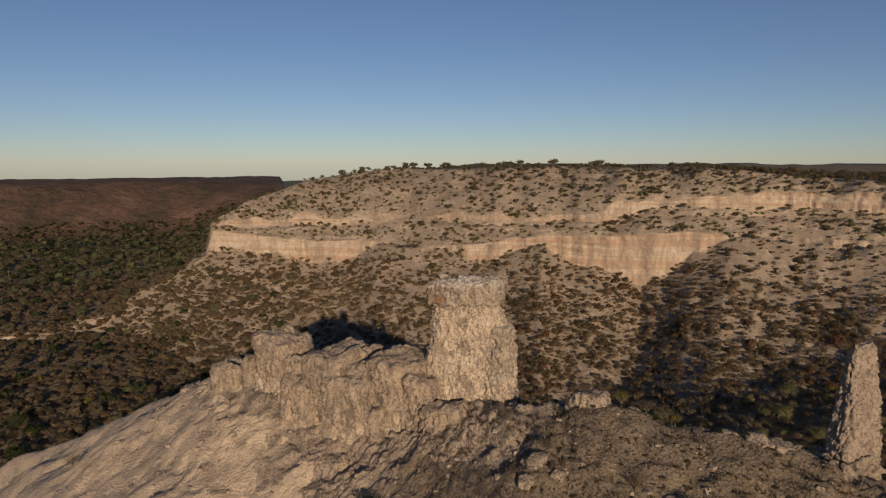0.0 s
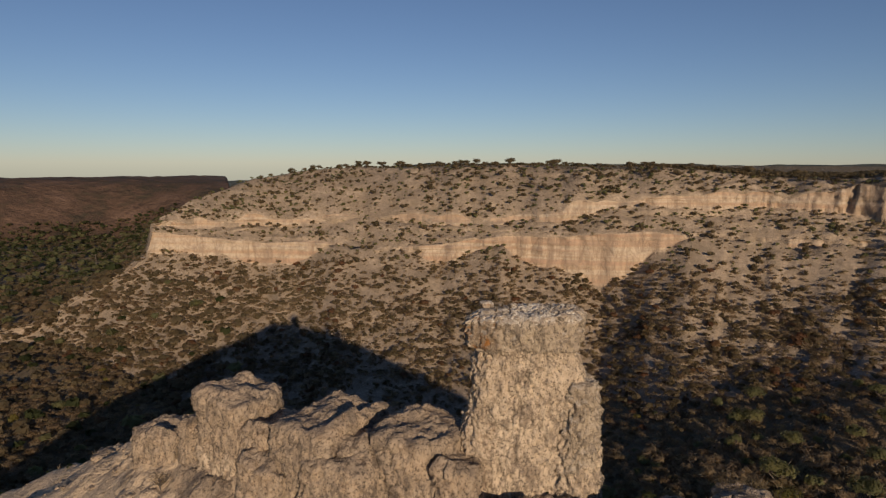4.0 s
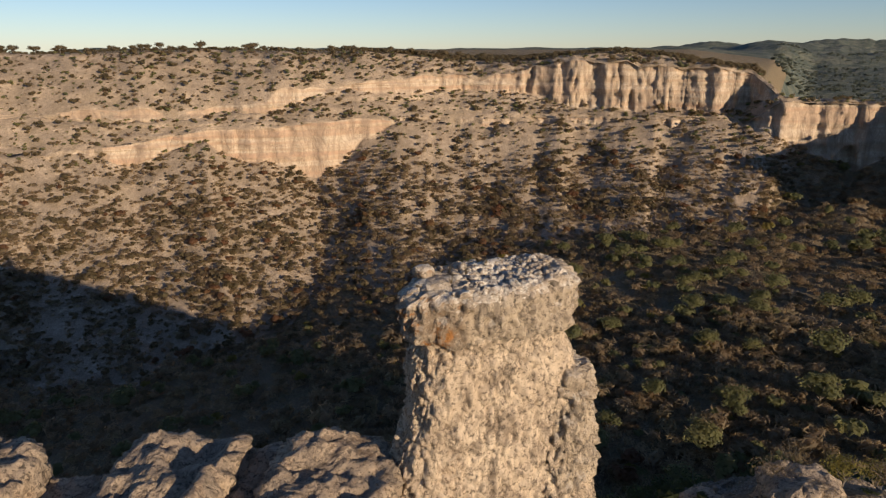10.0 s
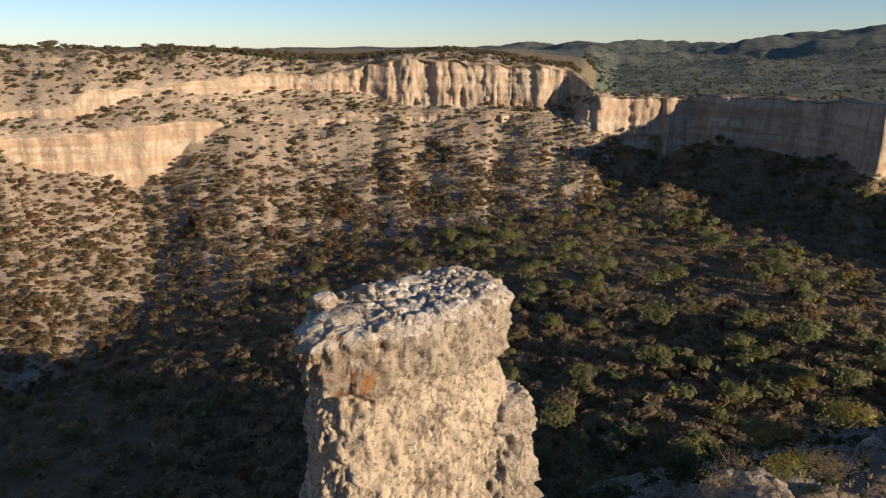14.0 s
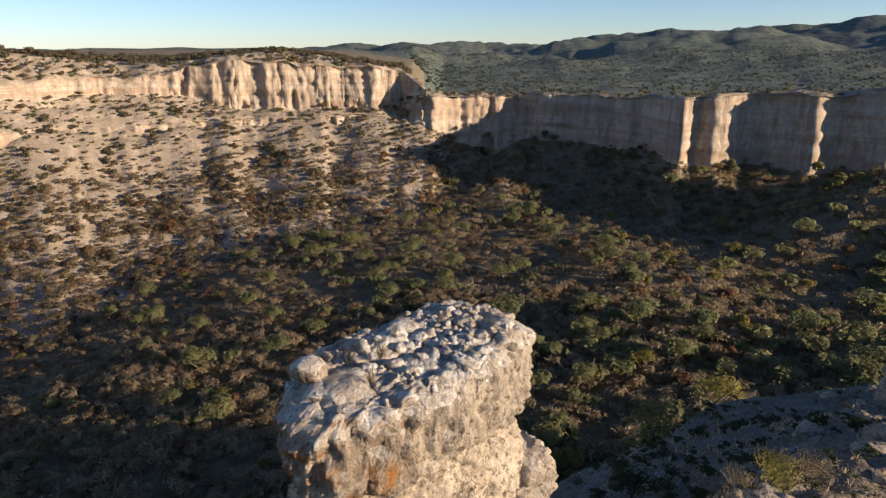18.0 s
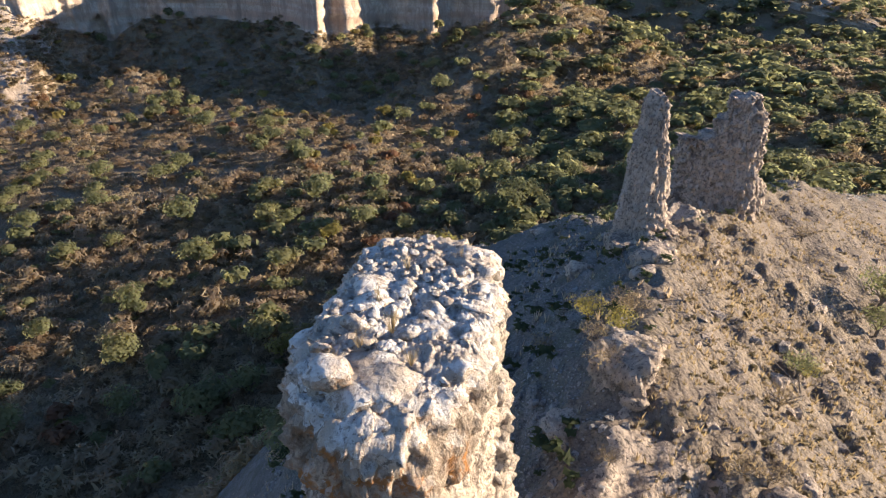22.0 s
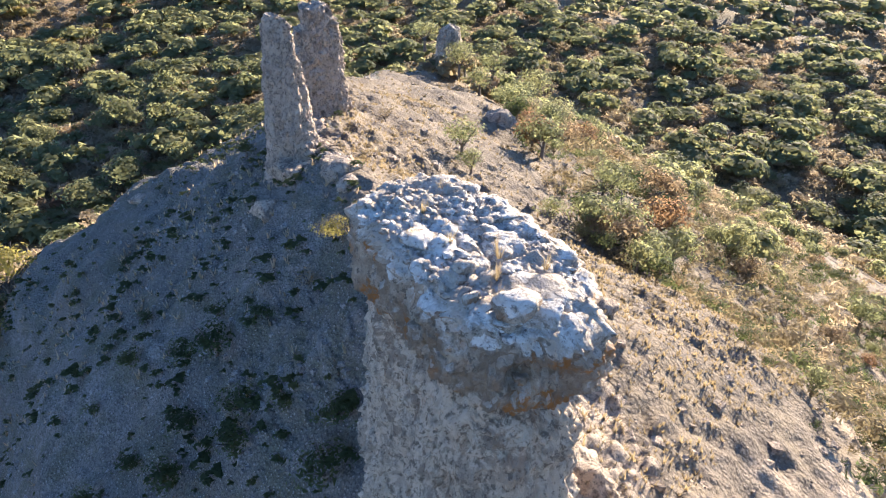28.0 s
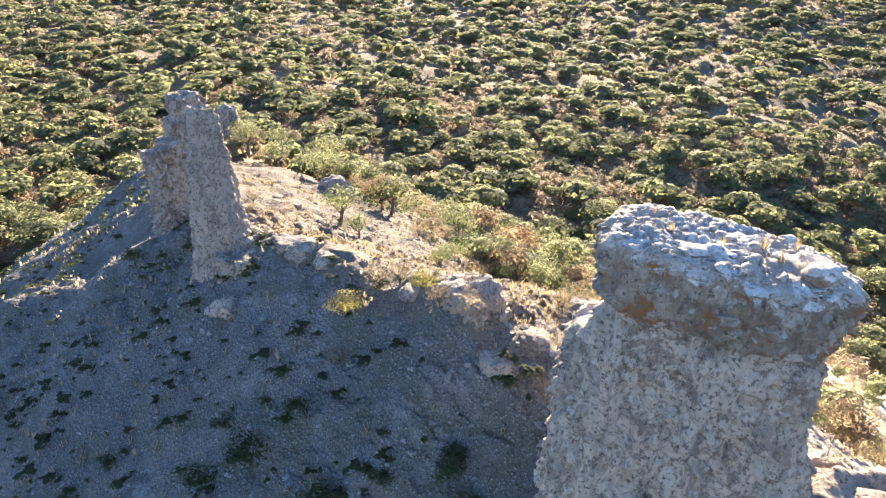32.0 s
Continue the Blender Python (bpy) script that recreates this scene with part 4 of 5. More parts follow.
for n, (x, y, a, b, ztop, turn) in enumerate(((17.6, -10.4, 0.9, 0.6, -6.7, -35), (14.4, -7.5, 0.7, 0.7, -6.2, 10), (12.2, -7.7, 1.2, 0.5, -5.65, -32), (22.0, -15.0, 0.8, 0.7, -7.0, 15))):
    crest_rock("rough grey block at the foot of the rock spires", x, y, a, b, ztop, turn, 151.0 + 3.7 * n, 0.5)


# ---------------------------------------------------------------- plants
def crown_template(leaves, size, flat=0.75, spread=1.0, clumps=9, seed=1, stick=True, blade=1.0):
    """A plant one unit high and about one unit across: clumps of small leaf blades on a forked stem."""
    g = np.random.default_rng(seed)
    centre = g.normal(size=(clumps, 3))
    centre /= np.linalg.norm(centre, axis=1)[:, None]
    centre *= (0.30 * g.random((clumps, 1)) ** 0.4)
    centre[:, 2] = np.abs(centre[:, 2]) * flat + 0.50
    centre[:, :2] *= spread * 1.15
    own = centre[g.integers(0, clumps, leaves)]
    off = g.normal(size=(leaves, 3))
    off /= np.linalg.norm(off, axis=1)[:, None]
    place = own + off * 0.20 * (0.5 + 0.5 * g.random((leaves, 1))) * np.array([spread, spread, flat])
    place[:, 2] = np.maximum(place[:, 2], 0.06)
    body = place - np.array([0, 0, 0.45])
    body /= np.linalg.norm(body, axis=1)[:, None] + 1e-6
    n = 0.7 * off + 0.9 * body + 0.22 * g.normal(size=(leaves, 3)) + np.array([0, 0, 0.25])
    n /= np.linalg.norm(n, axis=1)[:, None]
    u = np.cross(n, g.normal(size=(leaves, 3)))
    u /= np.linalg.norm(u, axis=1)[:, None]
    v = np.cross(n, u)
    s = size * (0.6 + 0.8 * g.random((leaves, 1)))
    u, v = u * s, v * s * blade
    tri = np.stack([place - u * 0.7 - v * 0.6, place + u - v * 0.1, place - u * 0.3 + v * 0.9], 1)
    vs = [tri.reshape(-1, 3)]
    fs = [np.arange(leaves * 3).reshape(-1, 3)]
    if stick:
        base = leaves * 3
        ends = np.vstack([[[0, 0, 0.5]], centre[: (4 if leaves > 80 else 2)]])
        for e in ends:
            foot = np.array([0, 0, -0.1]) if e is ends[0] else np.array([0, 0, 0.25])
            side = np.cross(e - foot, [0.3, 0.5, 0.2])
            side = side / np.linalg.norm(side) * 0.024
            vs.append(np.array([foot - side, foot + side, e]))
            fs.append(np.array([[base, base + 1, base + 2]]))
            base += 3
    return np.vstack(vs), np.vstack(fs)


def thicket(name, label, category, places, width, height, templates, material):
    """Many plants as one mesh."""
    vs, fs, base = [], [], 0
    which = rng.integers(0, len(templates), len(places))
    turn = rng.random(len(places)) * 2 * np.pi
    for k, (tv, tf) in enumerate(templates):
        sel = np.where(which == k)[0]
        if not len(sel):
            continue
        c, s = np.cos(turn[sel])[:, None], np.sin(turn[sel])[:, None]
        w, hh = width[sel][:, None], height[sel][:, None]
        x = (tv[None, :, 0] * c - tv[None, :, 1] * s) * w + places[sel, 0:1]
        y = (tv[None, :, 0] * s + tv[None, :, 1] * c) * w + places[sel, 1:2]
        z = tv[None, :, 2] * hh + places[sel, 2:3]
        vs.append(np.stack([x, y, z], -1).reshape(-1, 3))
        fs.append((tf[None] + (np.arange(len(sel)) * len(tv))[:, None, None] + base).reshape(-1, tf.shape[1]))
        base += len(sel) * len(tv)
    ob = new(name, mesh_of(name, np.vstack(vs), np.vstack(fs), [material], flat=True))
    return tagged(ob, label, category, kind="stuff")


def sizes(count, lo, hi):
    return lo + (hi - lo) * rng.random(count) ** 1.6


TREE_A = [crown_template(130, 0.12, 0.75, 1.0, 11, s) for s in (1, 2, 3, 4)]
TREE_B = [crown_template(46, 0.18, 0.8, 1.0, 8, s) for s in (5, 6, 7)]
TREE_C = [crown_template(26, 0.25, 0.8, 1.0, 6, s, stick=False) for s in (15, 16, 17)]
BUSH_A = [crown_template(34, 0.19, 0.8, 1.0, 6, s) for s in (8, 9, 10)]
TWIGGY = [crown_template(42, 0.27, 0.85, 1.0, 8, s, blade=0.22) for s in (11, 12, 13)]

TREE_F = [crown_template(330, 0.070, 0.75, 1.0, 13, s) for s in (21, 22, 23, 24)]
TREE_D = [crown_template(70, 0.14, 0.8, 1.0, 9, s, stick=False) for s in (25, 26, 27)]
TREE_N = [crown_template(520, 0.050, 0.75, 1.0, 16, s) for s in (31, 32, 33)]
LOOSE = [crown_template(130, 0.085, 0.85, 1.0, 12, s, blade=0.3) for s in (34, 35, 36)]
FINE = [crown_template(60, 0.165, 0.85, 1.0, 9, s, blade=0.3) for s in (28, 29, 30)]
OPEN = (FACE_UP > 0.45).astype(float)
in_view = (FAZ > -40) & (FAZ < 135)
valley_w = ((FZONE <= 1) & (FR < 340) & (FR > 70) & in_view).astype(float) * np.where(FKIND == 0, np.where(MIDDLE[:, 2] < -24, 0.55, 0.0), 1.0)
foot_w = ((FZONE == 2) & (FKIND == 1) & (FAZ > -40) & (FAZ < 128)).astype(float) * OPEN
east_foot = ((FZONE == 2) & (FAZ > 57) & (FAZ < 99) & (MIDDLE[:, 2] < -30)).astype(float) * OPEN
valley_w = valley_w + 1.2 * east_foot
foot_w = foot_w * np.where((FAZ > 98) & (MIDDLE[:, 2] > -28), 0, 1)
foot_w = foot_w * (1 + 1.1 * smooth(-40, -62, MIDDLE[:, 2])) * (0.55 + 0.6 * smooth(-0.5, 0.5, fbm(MIDDLE[:, 0] / 16, MIDDLE[:, 1] / 16, MIDDLE[:, 2] / 30, 3)))
THIN = 0.25 + smooth(-0.3, 0.5, fbm(MIDDLE[:, 0] / 34, MIDDLE[:, 1] / 34, 0 * FR + 6, 2))
LOW = (MIDDLE[:, 2] < -44).astype(float)
south = (FZONE <= 4) & (FKIND != 0) & (FAZ > 95) & (FAZ < 225)
near_plain = (south & (FR > 95) & (FR < 230)).astype(float)
mid_plain = (south & (FR >= 230) & (FR < 640)).astype(float)
flank = ((FZONE <= 1) & (FKIND == 0) & (MIDDLE[:, 2] < -20) & (FR > 95) & (FAZ >= 100) & (FAZ < 225)).astype(float)
left_w = ((FR > 200) & (FR < 1000) & (FAZ > -42) & (FAZ < -14) & (FKIND != 3)).astype(float) * (MIDDLE[:, 2] < -60)


def plant(name, label, category, weight, count, w, hgt, templates, material):
    p = scatter(weight, count)
    wd = sizes(count, *w)
    thicket(name, label, category, p, wd, wd * (hgt[0] + (hgt[1] - hgt[0]) * rng.random(count)), templates, material)


plant("scrub", "leafless brown scrub covering the canyon floor", "shrubs", valley_w + 0.4 * foot_w * LOW, 8200, (2.6, 5.6), (0.55, 0.85), FINE, M_SCRUB)
plant("scrub", "bare brown thickets covering the canyon floor", "shrubs", valley_w + 0.4 * foot_w * LOW, 7000, (2.4, 5.2), (0.55, 0.85), FINE, M_BROWN)
plant("scrub", "dark low shrubs covering the canyon floor", "shrubs", valley_w + 0.3 * foot_w * LOW, 2600, (1.8, 4.4), (0.7, 0.95), TREE_B, M_DARK)
plant("woodland", "olive-green small trees in the canyon", "trees", valley_w * (MIDDLE[:, 1] < 190) * THIN, 560, (3.8, 8.0), (0.75, 1.0), TREE_A, M_OLIVE)
plant("woodland", "yellowing trees scattered in the canyon", "trees", valley_w, 110, (3.0, 6.0), (0.8, 1.05), TREE_A, M_YELLOW)
plant("woodland", "russet bushes at the foot of the slopes", "shrubs", valley_w * 0.4 + foot_w * LOW, 320, (3.0, 6.0), (0.75, 1.0), TREE_A, M_RUSSET)
plant("scrub", "dark thorny bushes on the scree slopes", "shrubs", foot_w, 4700, (1.3, 5.0), (0.65, 0.95), BUSH_A, M_DARK)
plant("scrub", "olive bushes on the upper scree slopes", "shrubs", foot_w * (MIDDLE[:, 2] > -46), 1300, (1.2, 3.6), (0.65, 0.95), BUSH_A, M_OLIVE)
DOTS = [crown_template(14, 0.3, 0.8, 1.0, 4, s, stick=False) for s in (71, 72, 73)]
plant("scrub", "small dark bushes dotted over the scree slopes", "shrubs", foot_w + 0.6 * ((FZONE == 2) & (FKIND == 1) & (FAZ > -30) & (FAZ < 60)), 4500, (0.5, 1.7), (0.6, 0.95), DOTS, M_DARK)
plant("scrub", "brown dry bushes on the scree slopes", "shrubs", foot_w, 3600, (1.0, 3.4), (0.6, 0.9), TWIGGY, M_BROWN)
plant("woodland", "olive-green trees on the plain behind the ridge", "trees", (near_plain + 0.5 * flank) * (FR > 112), 950, (6.0, 12.5), (0.5, 0.72), TREE_F, M_OLIVE)
plant("scrub", "grey-brown scrub on the plain behind the ridge", "shrubs", near_plain + flank, 4200, (3.0, 6.0), (0.5, 0.75), FINE, M_SCRUB)
plant("scrub", "dull olive undergrowth on the plain behind the ridge", "shrubs", near_plain + flank, 2600, (2.5, 4.5), (0.5, 0.75), FINE, M_DARK)
plant("scrub", "low grey-brown undergrowth on the plain behind the ridge", "shrubs", near_plain + flank, 4000, (2.2, 4.6), (0.5, 0.75), TWIGGY, M_SCRUB)
near_valley = ((FZONE <= 1) & (FR > 42) & (FR < 170) & (FAZ > 15) & (FAZ < 112) & (MIDDLE[:, 2] < -26)).astype(float)
plant("scrub", "bare brown twiggy scrub in the near canyon", "shrubs", near_valley, 2600, (2.0, 5.0), (0.7, 0.95), TWIGGY, M_SCRUB)
plant("scrub", "dull brown low bushes in the near canyon", "shrubs", near_valley, 3000, (1.6, 3.8), (0.6, 0.85), TWIGGY, M_BROWN)
plant("woodland", "olive-green bushes in the near canyon", "shrubs", near_valley, 240, (2.2, 4.6), (0.7, 0.95), TREE_F, M_OLIVE)
knoll_w = ((FKIND == 0) & (MIDDLE[:, 0] > 30) & (MIDDLE[:, 1] < -44) & (FR < 120) & (MIDDLE[:, 2] > -44)).astype(float)
plant("woodland", "olive-green bushes on the rocky knoll", "shrubs", knoll_w, 260, (2.0, 4.5), (0.7, 0.95), TREE_A, M_OLIVE)
plant("scrub", "brown bushes on the rocky knoll", "shrubs", knoll_w, 420, (1.6, 3.6), (0.6, 0.9), TREE_B, M_SCRUB)
plant("scrub", "dark bushes on the rocky knoll", "shrubs", knoll_w, 200, (1.6, 3.6), (0.6, 0.9), TREE_B, M_DARK)
plant("woodland", "distant olive-green woodland on the southern plain", "trees", mid_plain, 4000, (8.5, 14.5), (0.45, 0.65), TREE_A, M_OLIVE)
plant("scrub", "distant grey-brown scrub on the southern plain", "shrubs", mid_plain, 5200, (4.5, 9.0), (0.5, 0.75), TWIGGY, M_SCRUB)
plant("scrub", "dull olive undergrowth on the southern plain", "shrubs", mid_plain, 3400, (3.5, 6.5), (0.5, 0.7), TREE_B, M_DARK)
plant("woodland", "green woodland on the low western plain", "trees", left_w * (0.15 + smooth(470, 620, FR)), 700, (5.0, 11.0), (0.6, 0.85), TREE_C, M_OLIVE)
plant("woodland", "dark green woodland on the low western plain", "trees", left_w * (0.25 + smooth(470, 620, FR)), 1100, (5.0, 10.0), (0.6, 0.85), TREE_C, M_DEEP)
plant("scrub", "brown scrub on the low western plain", "shrubs", left_w, 2600, (4.0, 9.0), (0.6, 0.85), TREE_C, M_DARK)
plant("scrub", "dull brown scrub on the low western plain", "shrubs", left_w * (FR < 620), 2600, (2.5, 6.0), (0.6, 0.9), TREE_B, M_BROWN)
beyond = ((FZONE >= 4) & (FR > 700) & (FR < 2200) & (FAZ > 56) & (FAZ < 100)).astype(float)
plant("woodland", "woodland in haze-tinted blue-green on the plateau behind the cliffs", "trees", beyond, 3200, (6.0, 12.0), (0.5, 0.75), TREE_C, M_HAZY)
rim_w = ((FZONE == 4) & (FRIM < 55) & (FAZ > -10) & (FAZ < 56)).astype(float)
plant("scrub", "dark brush along the plateau rim", "shrubs", rim_w * (1 + 3.0 * (FAZ > 22)), 2100, (2.2, 4.8), (0.5, 0.8), TREE_B, M_DARK)


# ---------------------------------------------------------------- single trees
def limb(points, radii, sides=6):
    """A tapered, bent tube."""
    pts = [np.array(p, float) for p in points]
    vs, fs = [], []
    for k, (p, r) in enumerate(zip(pts, radii)):
        way = pts[min(k + 1, len(pts) - 1)] - pts[max(k - 1, 0)]
        way /= np.linalg.norm(way)
        u = np.cross(way, [0.31, 0.87, 0.1])
        u /= np.linalg.norm(u)
        v = np.cross(way, u)
        a = np.linspace(0, 2 * np.pi, sides, endpoint=False)
        vs.append(p + r * (np.cos(a)[:, None] * u + np.sin(a)[:, None] * v))
    for k in range(len(pts) - 1):
        for j in range(sides):
            fs.append((k * sides + j, k * sides + (j + 1) % sides, (k + 1) * sides + (j + 1) % sides, (k + 1) * sides + j))
    return np.vstack(vs), np.array(fs)


def forked_stem(seed, height=0.62, girth=0.032, forks=6):
    g = np.random.default_rng(seed)
    vs, fs, base = [], [], 0
    lean = g.normal(size=2) * 0.04
    runs = [([(0, 0, -0.12), (lean[0] * 0.4, lean[1] * 0.4, 0.16), (lean[0], lean[1], height * 0.55)], (girth * 1.3, girth, girth * 0.7))]
    for k in range(forks):
        a = 2 * np.pi * (k + g.random()) / forks
        tip = (0.34 * math.cos(a), 0.34 * math.sin(a), height * (0.9 + 0.4 * g.random()))
        mid = (0.15 * math.cos(a), 0.15 * math.sin(a), height * (0.55 + 0.2 * g.random()))
        runs.append(([(lean[0] * 0.6, lean[1] * 0.6, 0.16 + 0.18 * g.random()), mid, tip], (girth * 0.6, girth * 0.38, girth * 0.1)))
    for p, r in runs:
        v, f = limb(p, r, 5)
        vs.append(v)
        fs.append(f + base)
        base += len(v)
    return np.vstack(vs), np.vstack(fs)


def tree_kind(name, label, category, group, leaf, seed, leaves=320, size=0.075, flat=0.75, blade=0.8, clumps=14, forks=6, girth=0.032):
    thing = new(name)
    tagged(thing, label, category, group)
    v, f = forked_stem(seed, girth=girth, forks=forks)
    part("trunk", mesh_of("trunk", v, f, [M_BARK]), thing)
    v, f = crown_template(leaves, size, flat, 1.0, clumps, seed + 50, stick=False, blade=blade)
    part("crown", mesh_of("crown", v, f, [leaf], flat=True), thing)
    return thing


def set_out(kinds, places, lo, hi, tall=(0.75, 1.0), widths=None):
    """The first of each kind takes its own place, the rest are copies."""
    g = random.Random(len(places))
    for k, p in enumerate(places):
        w = widths[k] if widths else lo + (hi - lo) * g.random() ** 1.4
        m = pose(p[0], p[1], p[2], 0, 0, g.uniform(0, 360)) @ Matrix.Diagonal((w, w, w * g.uniform(*tall), 1))
        src = kinds[k % len(kinds)]
        if k < len(kinds):
            src.matrix_basis = m
        else:
            copy = src.copy()
            scene.collection.objects.link(copy)
            copy.matrix_basis = m
            for c in src.children:
                cc = c.copy()
                scene.collection.objects.link(cc)
                cc.parent = copy


close_w = ((FZONE <= 1) & (FR > 24) & (FR <= 100) & (((FKIND == 0) & (MIDDLE[:, 2] < -21)) | (FKIND != 0)) & (FAZ > 20) & (FAZ < 225)).astype(float)
plant("woodland", "olive-green shrubs on the steep flank of the ridge", "shrubs", close_w, 150, (2.5, 5.0), (0.7, 0.95), TREE_N, M_OLIVE)
plant("scrub", "dry brown shrubs on the steep flank of the ridge", "shrubs", close_w, 520, (1.6, 3.8), (0.7, 0.95), LOOSE, M_SCRUB)
ctrees = [tree_kind("tree", "bushy olive-green tree on the canyon floor", "tree", "trees on the canyon floor", M_OLIVE, s, 900, 0.042, 0.75, 0.8, 20) for s in (101, 102, 103, 104)]
set_out(ctrees, scatter(valley_w * THIN * ((FR > 60) & (FR < 260) & (FAZ > 30) & (FAZ < 112) & (MIDDLE[:, 2] < -48)), 125), 6.0, 10.5)
ptrees = [tree_kind("tree", "rounded olive-green tree on the plain behind the ridge", "tree", "trees on the southern plain", M_OLIVE, s, 900, 0.042, 0.75, 0.8, 20) for s in (105, 106, 107, 108)]
set_out(ptrees, scatter((near_plain + 0.4 * flank) * (FR < 200) * (1 + 4 * (FR < 140)), 95), 7.5, 12.5, (0.55, 0.75))
ytrees = [tree_kind("tree", "yellow-leaved tree on the canyon floor", "tree", "trees on the canyon floor", M_YELLOW, s, 700, 0.048) for s in (111, 112)]
set_out(ytrees, scatter(valley_w * ((FR > 80) & (FR < 260) & (FAZ > 5) & (FAZ < 112)), 20), 4.5, 7.5)
rtrees = [tree_kind("tree", "dark umbrella-shaped tree on the plateau rim", "tree", "trees on the plateau rim", M_DARK, s, 240, 0.075, 0.7, 0.7, 12) for s in (121, 122, 123)]
set_out(rtrees, scatter(rim_w * (FRIM < 28) * (0.4 + 1.6 * (FAZ < 34)), 58), 4.5, 8.5, (0.7, 0.95))


# ---------------------------------------------------------------- the ridge: stones, grass, shrubs
def chunk(seed):
    g = np.random.default_rng(seed)
    c = np.array([(x, y, z) for z in (-0.3, 0.42) for x, y in ((-0.5, -0.5), (0.5, -0.5), (0.5, 0.5), (-0.5, 0.5))], float)
    c[4:, :2] *= 0.7
    c += g.normal(size=c.shape) * 0.13
    return c, np.array([(0, 3, 2, 1), (4, 5, 6, 7), (0, 1, 5, 4), (1, 2, 6, 5), (2, 3, 7, 6), (3, 0, 4, 7)])


def tuft(seed, blades=9, wide=0.05):
    g = np.random.default_rng(seed)
    vs, fs = [], []
    for k in range(blades):
        a, out = 2 * np.pi * g.random(), 0.15 + 0.35 * g.random()
        d = np.array([math.cos(a), math.sin(a), 0.0])
        s = np.array([-d[1], d[0], 0]) * wide
        foot, tip = d * 0.06 + [0, 0, -0.05], d * out + [0, 0, 0.55 + 0.45 * g.random()]
        vs += [foot - s, foot + s, tip + s * 0.25, tip - s * 0.25]
        fs.append((4 * k, 4 * k + 1, 4 * k + 2, 4 * k + 3))
    return np.array(vs), np.array(fs)


ridge_up = ((FKIND == 0) & (FR < 75) & (MIDDLE[:, 2] > -34)).astype(float)
near_w = ridge_up * (1 + 3 * (FR < 26))
CHUNKS = [chunk(s) for s in range(8)]
north_w = ridge_up * (FSIDE < 0.5) * (1 + 3 * (FR < 26)) * (0.3 + smooth(-0.3, 0.5, fbm(MIDDLE[:, 0] / 4, MIDDLE[:, 1] / 4, 0 * FR + 2, 3)))
p = scatter(north_w, 12000)
w = 0.05 + 0.17 * rng.random(12000) ** 4
thicket("stones", "loose grey stones strewn over the shaded slope", "stones", p, w, w * (0.5 + 0.4 * rng.random(12000)), CHUNKS, M_GREY)
p = scatter(near_w * (FSIDE > -0.5), 3600)
w = 0.05 + 0.36 * rng.random(3600) ** 4
thicket("stones", "loose tan stones strewn over the sunny slope", "stones", p, w, w * (0.5 + 0.4 * rng.random(3600)), CHUNKS, M_CREST)
sunny = ridge_up * (FSIDE > 0.5) * (FSIDE < 16) * (0.3 + smooth(-0.4, 0.4, fbm(MIDDLE[:, 0] / 5, MIDDLE[:, 1] / 5, 0 * FR, 3))) * (1 + 2 * (FR < 40)) * (MIDDLE[:, 0] > -3)
TUFTS = [tuft(s, 5, 0.09) for s in range(6)]
p = scatter(sunny, 8000)
w = 0.12 + 0.20 * rng.random(8000) ** 2
thicket("grass", "dry straw-coloured grass tufts on the sunny slope", "grass", p, w, w * (0.45 + 0.35 * rng.random(8000)), TUFTS, M_STRAW)
p = scatter(sunny * (MIDDLE[:, 0] > 1), 1500)
w = 0.14 + 0.26 * rng.random(1500) ** 2
thicket("scrub", "small dark dry tussocks dotted over the sunny slope", "shrubs", p, w, w * (0.5 + 0.3 * rng.random(1500)), [crown_template(16, 0.30, 0.8, 1.0, 4, s, stick=False, blade=0.4) for s in (61, 62)], M_DARK)
herb_w = ridge_up * (FSIDE < 0.5) * (FR < 60) * (0.15 + smooth(-0.1, 0.5, fbm(MIDDLE[:, 0] / 6, MIDDLE[:, 1] / 6, 0 * FR + 8, 3)))
p = scatter(herb_w, 3600)
w = 0.14 + 0.26 * rng.random(3600)
thicket("grass", "grey withered herbs on the shaded slope", "grass", p, w, w * (0.6 + 0.5 * rng.random(3600)), TUFTS, M_SCRUB)
herb_w = herb_w * (1 + 9 * np.exp(-((MIDDLE[:, 0] - 8) / 5) ** 2 - ((MIDDLE[:, 1] - 0.8) / 2.6) ** 2))
p = scatter(herb_w, 3400)
w = 0.25 + 0.8 * rng.random(3400) ** 3
thicket("scrub", "low dark green herbs on the shaded slope", "shrubs", p, w, w * (0.4 + 0.3 * rng.random(3400)), [crown_template(26, 0.2, 0.8, 1.0, 5, s, stick=False, blade=0.5) for s in (63, 64)], M_DEEP)
# the bushy slope beyond the southern break of the ridge
below = ((FKIND == 0) & (FSIDE > 11.8) & (FR < 70)).astype(float) * smooth(-30, -8, MIDDLE[:, 0] + 6 * fbm(MIDDLE[:, 0] / 6, MIDDLE[:, 1] / 6, 0 * FR, 2))
p = scatter(below, 1700)
w = 0.8 + 1.6 * rng.random(1700) ** 2
thicket("scrub", "dry grey-brown scrub on the slope below the ridge", "shrubs", p, w, w * (0.6 + 0.3 * rng.random(1700)), LOOSE, M_DARK)
p = scatter(below, 1200)
w = 0.7 + 1.6 * rng.random(1200) ** 2
thicket("scrub", "dull olive scrub on the slope below the ridge", "shrubs", p, w, w * (0.6 + 0.3 * rng.random(1200)), LOOSE, M_DEEP)

